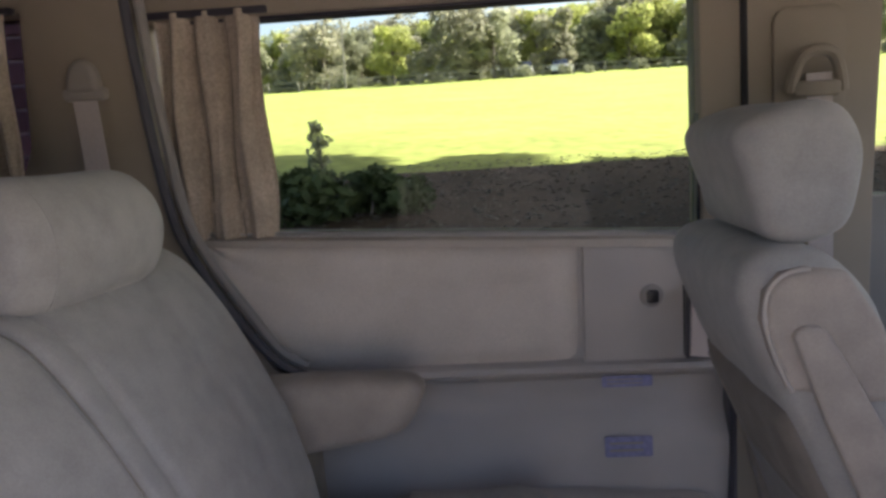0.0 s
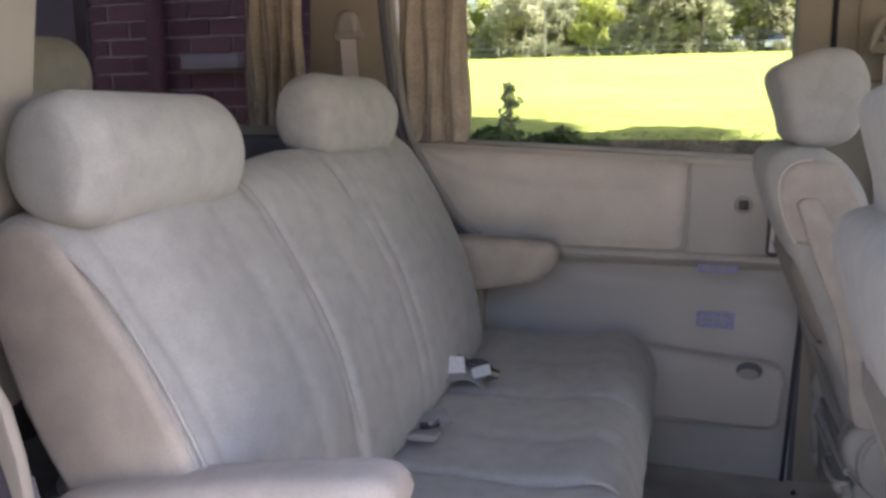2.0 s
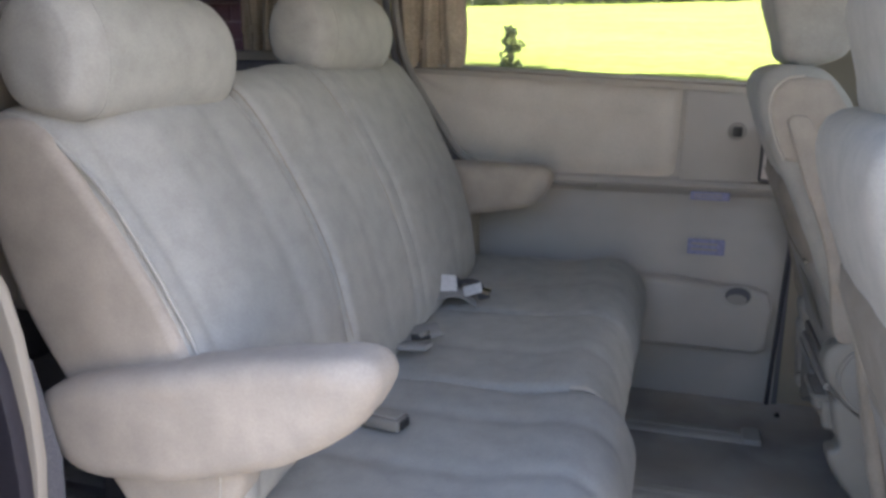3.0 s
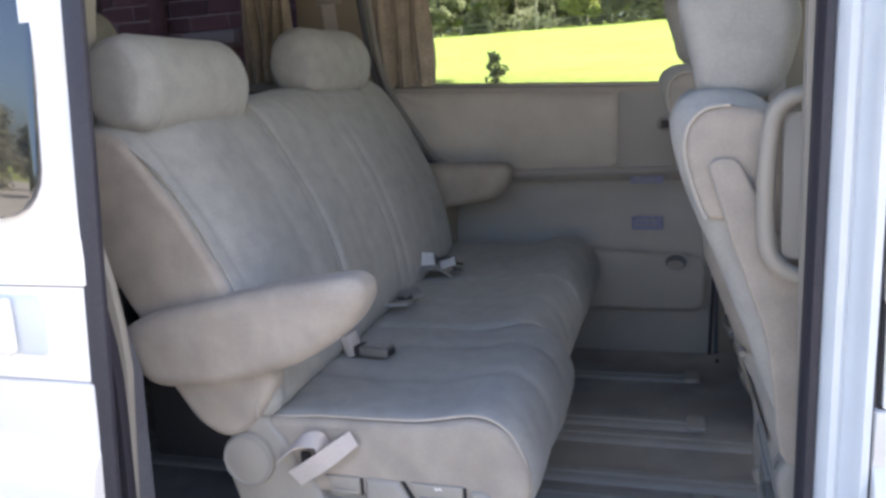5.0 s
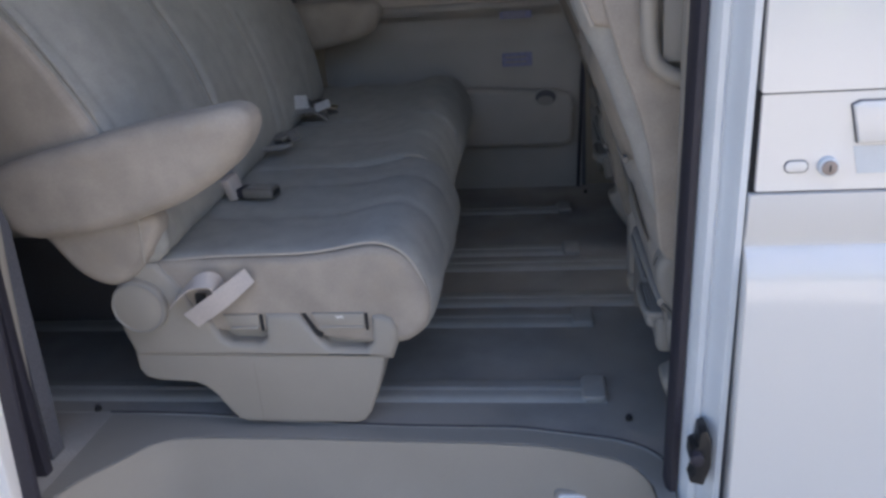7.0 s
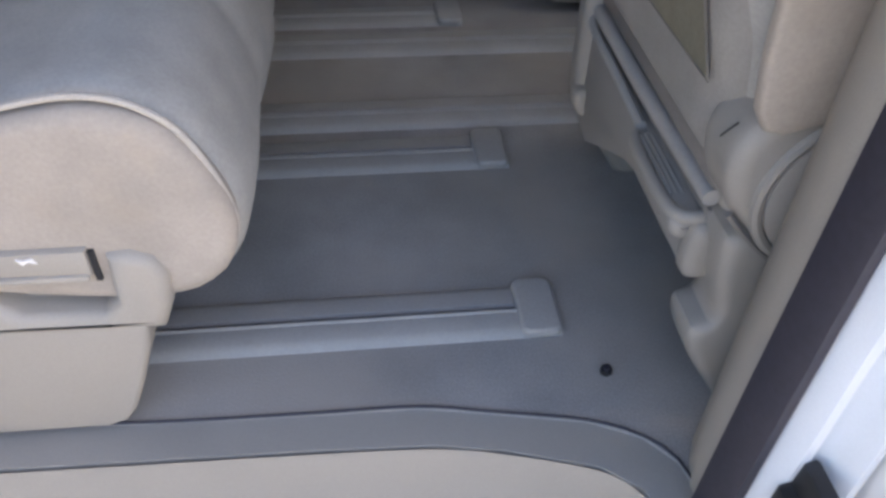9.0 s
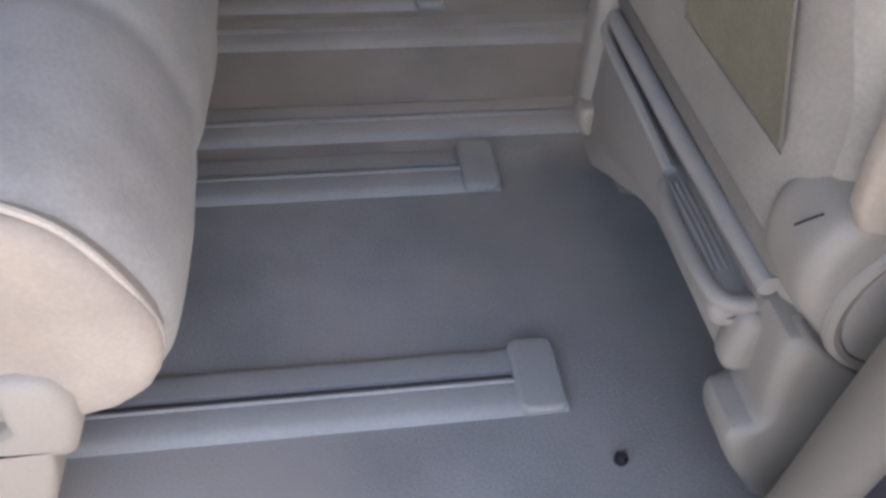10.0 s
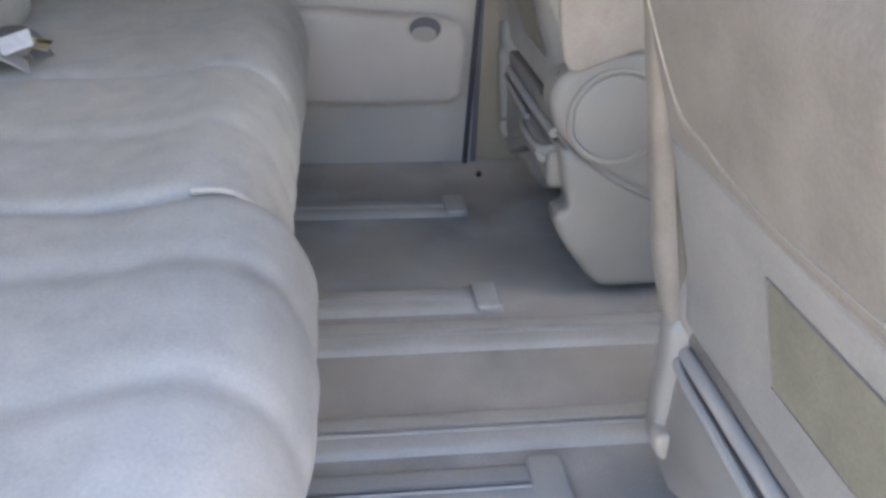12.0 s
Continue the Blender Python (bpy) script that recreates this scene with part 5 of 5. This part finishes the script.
for k in range(9):
    x = -28 + 7 * k + r.uniform(-2, 2)
    y = r.uniform(-32, -24)
    copy_thing(kinds[k % 4], Matrix.Translation((x, y, ground_height(x, y))) @ Matrix.Scale(0.45 + 0.2 * r.random(), 4))

for k in range(24):
    x = -32 + 2.6 * k + r.uniform(-0.8, 0.8)
    y = r.uniform(-21, -17)
    copy_thing(kinds[(0, 3, 2, 3)[k % 4]], Matrix.Translation((x, y, ground_height(x, y))) @ Matrix.Rotation(r.random() * 6.28, 4, "Z") @ Matrix.Scale(r.uniform(0.30, 0.5), 4))

# the tree belt over the verge, whose shade lies on the van and the dirt
r = random.Random(9)
shade = thing("tree", "tall shade tree standing on the dirt verge", "tree")
part("trunk", limb([(11.0, 13.2, ground_height(11, 13.2) - 0.2), (11.2, 13, 4), (10.5, 12.5, 8.2)], 0.32, 0.14), BARK, shade)
canopy = []
for _ in range(190):
    x = r.uniform(-9, 22)
    # the crowns reach further over the grass towards the rear of the van
    canopy.append(((x, r.uniform(3.6, min(22.5, 14.8 + max(0.0, 7.2 - x) * 0.85)), r.uniform(6.6, 9.0)), r.uniform(0.9, 1.7)))
canopy += [((r.uniform(0, 14), r.uniform(1.2, 4.4), r.uniform(6.6, 8.6)), r.uniform(1.0, 1.7)) for _ in range(30)]
mesh_part("crown", leaf_cloud(canopy, 40000, 0.5, 31, 0.5), LEAF_DARK, shade)

# fence, cars and a pole at the far edge of the grass
fence = thing("fence", "low grey rail fence along the far side of the field", "fence")
for k in range(34):
    x = -52 + 3.0 * k
    z = ground_height(x, 78)
    part("post", box((x - 0.06, 77.94, z - 0.2), (x + 0.06, 78.06, z + 1.05)), FENCE, fence)
for h in (0.45, 0.95):
    bm = bmesh.new()
    for k in range(33):
        x = -52 + 3.0 * k
        z0, z1 = ground_height(x, 78), ground_height(x + 3, 78)
        put_in(bm, box((x, 77.93, (z0 + z1) / 2 + h - 0.035), (x + 3.0, 77.97, (z0 + z1) / 2 + h + 0.035)))
    part("rail", bm, FENCE, fence)


def parked_car(x, y, turn, paint, label):
    c = thing("parked_car", label, "car", "cars beyond the fence")
    body = [(-2.1, 0.25), (-2.15, 0.6), (-2.0, 0.85), (-1.3, 0.92), (1.0, 0.92), (1.9, 0.8), (2.15, 0.6), (2.1, 0.25)]
    part("body", prism(body, "y", -0.85, 0.85, 0.06), paint, c)
    part("cabin", prism([(-1.6, 0.9), (-1.2, 1.4), (0.3, 1.45), (1.0, 0.92)], "y", -0.72, 0.72, 0.06), DARK_GLASS, c)
    for wx in (-1.3, 1.3):
        for wy in (-0.8, 0.8):
            part("wheel", disc((wx, wy, 0.32), 0.32, "y", 0.2, 0.03, 20), RUBBER, c)
    c.matrix_basis = Matrix.Translation((x, y, ground_height(x, y))) @ Matrix.Rotation(turn, 4, "Z")


parked_car(3.6, 83.5, 1.45, PAINT, "white car parked beyond the fence")
parked_car(7.5, 84.0, 1.3, PAINT, "white car parked beyond the fence")
pole = thing("light_pole", "tall thin grey pole at the edge of the field", "pole")
px, py = -14.5, 79.0
part("shaft", rings_mesh([[(px + math.cos(a) * w, py + math.sin(a) * w, ground_height(px, py) + z) for a in [s * math.pi / 4 for s in range(8)]] for z, w in ((-0.3, 0.12), (5, 0.09), (11, 0.06))]), FENCE, pole)
part("lamp_head", box((px - 0.1, py - 0.6, ground_height(px, py) + 10.9), (px + 0.1, py + 0.1, ground_height(px, py) + 11.05), 0.03), FENCE, pole)

# shrubs just beyond the far side of the van
def shrub(name, label, blobs, count, size, leaf, seed, stem=0.02):
    s = thing(name, label, "shrub", "shrubs beside the van")
    bm = bmesh.new()
    for c, rad in blobs:
        put_in(bm, limb([(c[0], c[1], ground_height(c[0], c[1]) - 0.05), (c[0] + 0.05, c[1], c[2] * 0.5 + ground_height(c[0], c[1]) * 0.5), c], stem, stem * 0.4))
    part("stems", bm, BARK, s)
    mesh_part("leaves", leaf_cloud(blobs, count, size, seed, 0.8), leaf, s)


r = random.Random(12)
hedge = [((-4.5 + 0.19 * k + r.uniform(-0.1, 0.1), 9.6 + r.uniform(-0.5, 0.5), 0.44 + r.uniform(-0.16, 0.18) + 0.34 * math.exp(-k / 3.0)), r.uniform(0.20, 0.42)) for k in range(17)]
hedge += [((-4.4 + r.uniform(0, 3.2), 9.5 + r.uniform(-0.4, 0.4), 0.72 + r.uniform(-0.1, 0.14)), r.uniform(0.05, 0.12)) for k in range(9)]
shrub("shrub", "dark green shrub hedge beside the far window", hedge, 9500, 0.08, LEAF_HEDGE, 41)
wisps = [((-2.52 + r.uniform(-0.03, 0.03) + 0.15 * max(0.1, 1 - abs(z - 1.1) / 0.3) * r.uniform(-1, 1), 9.4 + r.uniform(-0.1, 0.1), z), r.uniform(0.04, 0.10)) for z in [0.86 + 0.027 * k for k in range(20)]]
shrub("sapling", "thin wispy green sapling above the shrubs", wisps, 270, 0.045, LEAF_DEEP, 42, 0.004)
litter = bpy.data.meshes.new("leaf_litter")
lv, lf = [], []
for k in range(5000):
    x, y = r.uniform(-6, 7), r.uniform(6.5, 14)
    z, a, s = ground_height(x, y) + 0.03, r.random() * 6.28, r.uniform(0.02, 0.06)
    n = len(lv)
    lv += [(x + math.cos(a) * s, y + math.sin(a) * s, z), (x - math.sin(a) * s * 0.4, y + math.cos(a) * s * 0.4, z + 0.015), (x - math.cos(a) * s, y - math.sin(a) * s, z), (x + math.sin(a) * s * 0.4, y - math.cos(a) * s * 0.4, z + 0.015)]
    lf.append((n, n + 1, n + 2, n + 3))
litter.from_pydata(lv, [], lf)
litter.materials.append(BARK)
tagged(new("leaf_litter", litter), "scattered dry leaves on the dirt verge", "leaves", kind="stuff")

# brick building behind the rear quarter window
WX0, WX1, WY = -3.27, -1.62, 2.85
house = thing("brick_building", "dark red brick building close behind the van", "building")
wall = part("brick_wall", box((WX0 + 0.02, WY + 0.012, -0.6), (WX1 - 0.01, WY + 0.32, 3.2)), MORTAR, house)
brick_mesh = bpy.data.meshes.new("brick")
bm = box((-0.115, 0, -0.038), (0.115, 0.1, 0.038), 0.004, 1)
bm.to_mesh(brick_mesh)
bm.free()
brick_mesh.materials.append(BRICK)
half_mesh = bpy.data.meshes.new("half_brick")
bm = box((-0.0575, 0, -0.038), (0.0525, 0.1, 0.038), 0.004, 1)
bm.to_mesh(half_mesh)
bm.free()
half_mesh.materials.append(BRICK)
for row in range(34):
    z = -0.45 + 0.086 * row
    if z > 2.4 or z < 0.35:
        continue
    for k in range(9):
        x = WX0 + 0.12 + 0.24 * k - (0.12 if row % 2 else 0)
        if WX0 <= x - 0.115 and x + 0.115 <= WX1:
            b = new("brick", brick_mesh)
            b.parent = wall
            b.matrix_basis = pose(x, WY + rnd.uniform(-0.002, 0.003), z)
    if row % 2:
        b = new("brick", half_mesh)
        b.parent = wall
        b.matrix_basis = pose(WX0 + 0.0575, WY, z)
part("wall_end", box((WX0 + 0.006, WY + 0.014, -0.6), (WX0 + 0.0195, WY + 0.30, 3.19)), BRICK, house)
part("roof", box((WX0 - 0.3, WY - 0.3, 3.2), (WX1 + 0.3, WY + 0.5, 3.35)), FENCE, house)
part("window_sill", box((-2.68, WY - 0.07, 1.235), (-2.36, WY + 0.02, 1.30), 0.006), PLASTIC_GREY, house, "dull stone sill")
part("downpipe", tube([(-2.83, WY - 0.05, -0.4), (-2.83, WY - 0.05, 1.4), (-2.83, WY - 0.05, 3.1)], 0.045, 12, 10), BRICK, house, "dark red downpipe")
part("porch_board", box((-7.5, WY + 0.34, 1.325), (WX0 + 0.04, WY + 0.42, 3.2), 0.01), DIM, house, "dark timber board of a porch")
part("porch_post", box((-3.98, WY + 0.45, -0.5), (-3.90, WY + 0.53, 3.2), 0.008), DIM, house)
# added dark panel that keeps the sky-lit wall end from showing bright
part("porch_side", box((WX0 - 0.07, WY - 0.01, -0.5), (WX0 - 0.002, WY + 0.32, 3.19), 0.006), DIM, house, "dark panel added over the wall's left end")
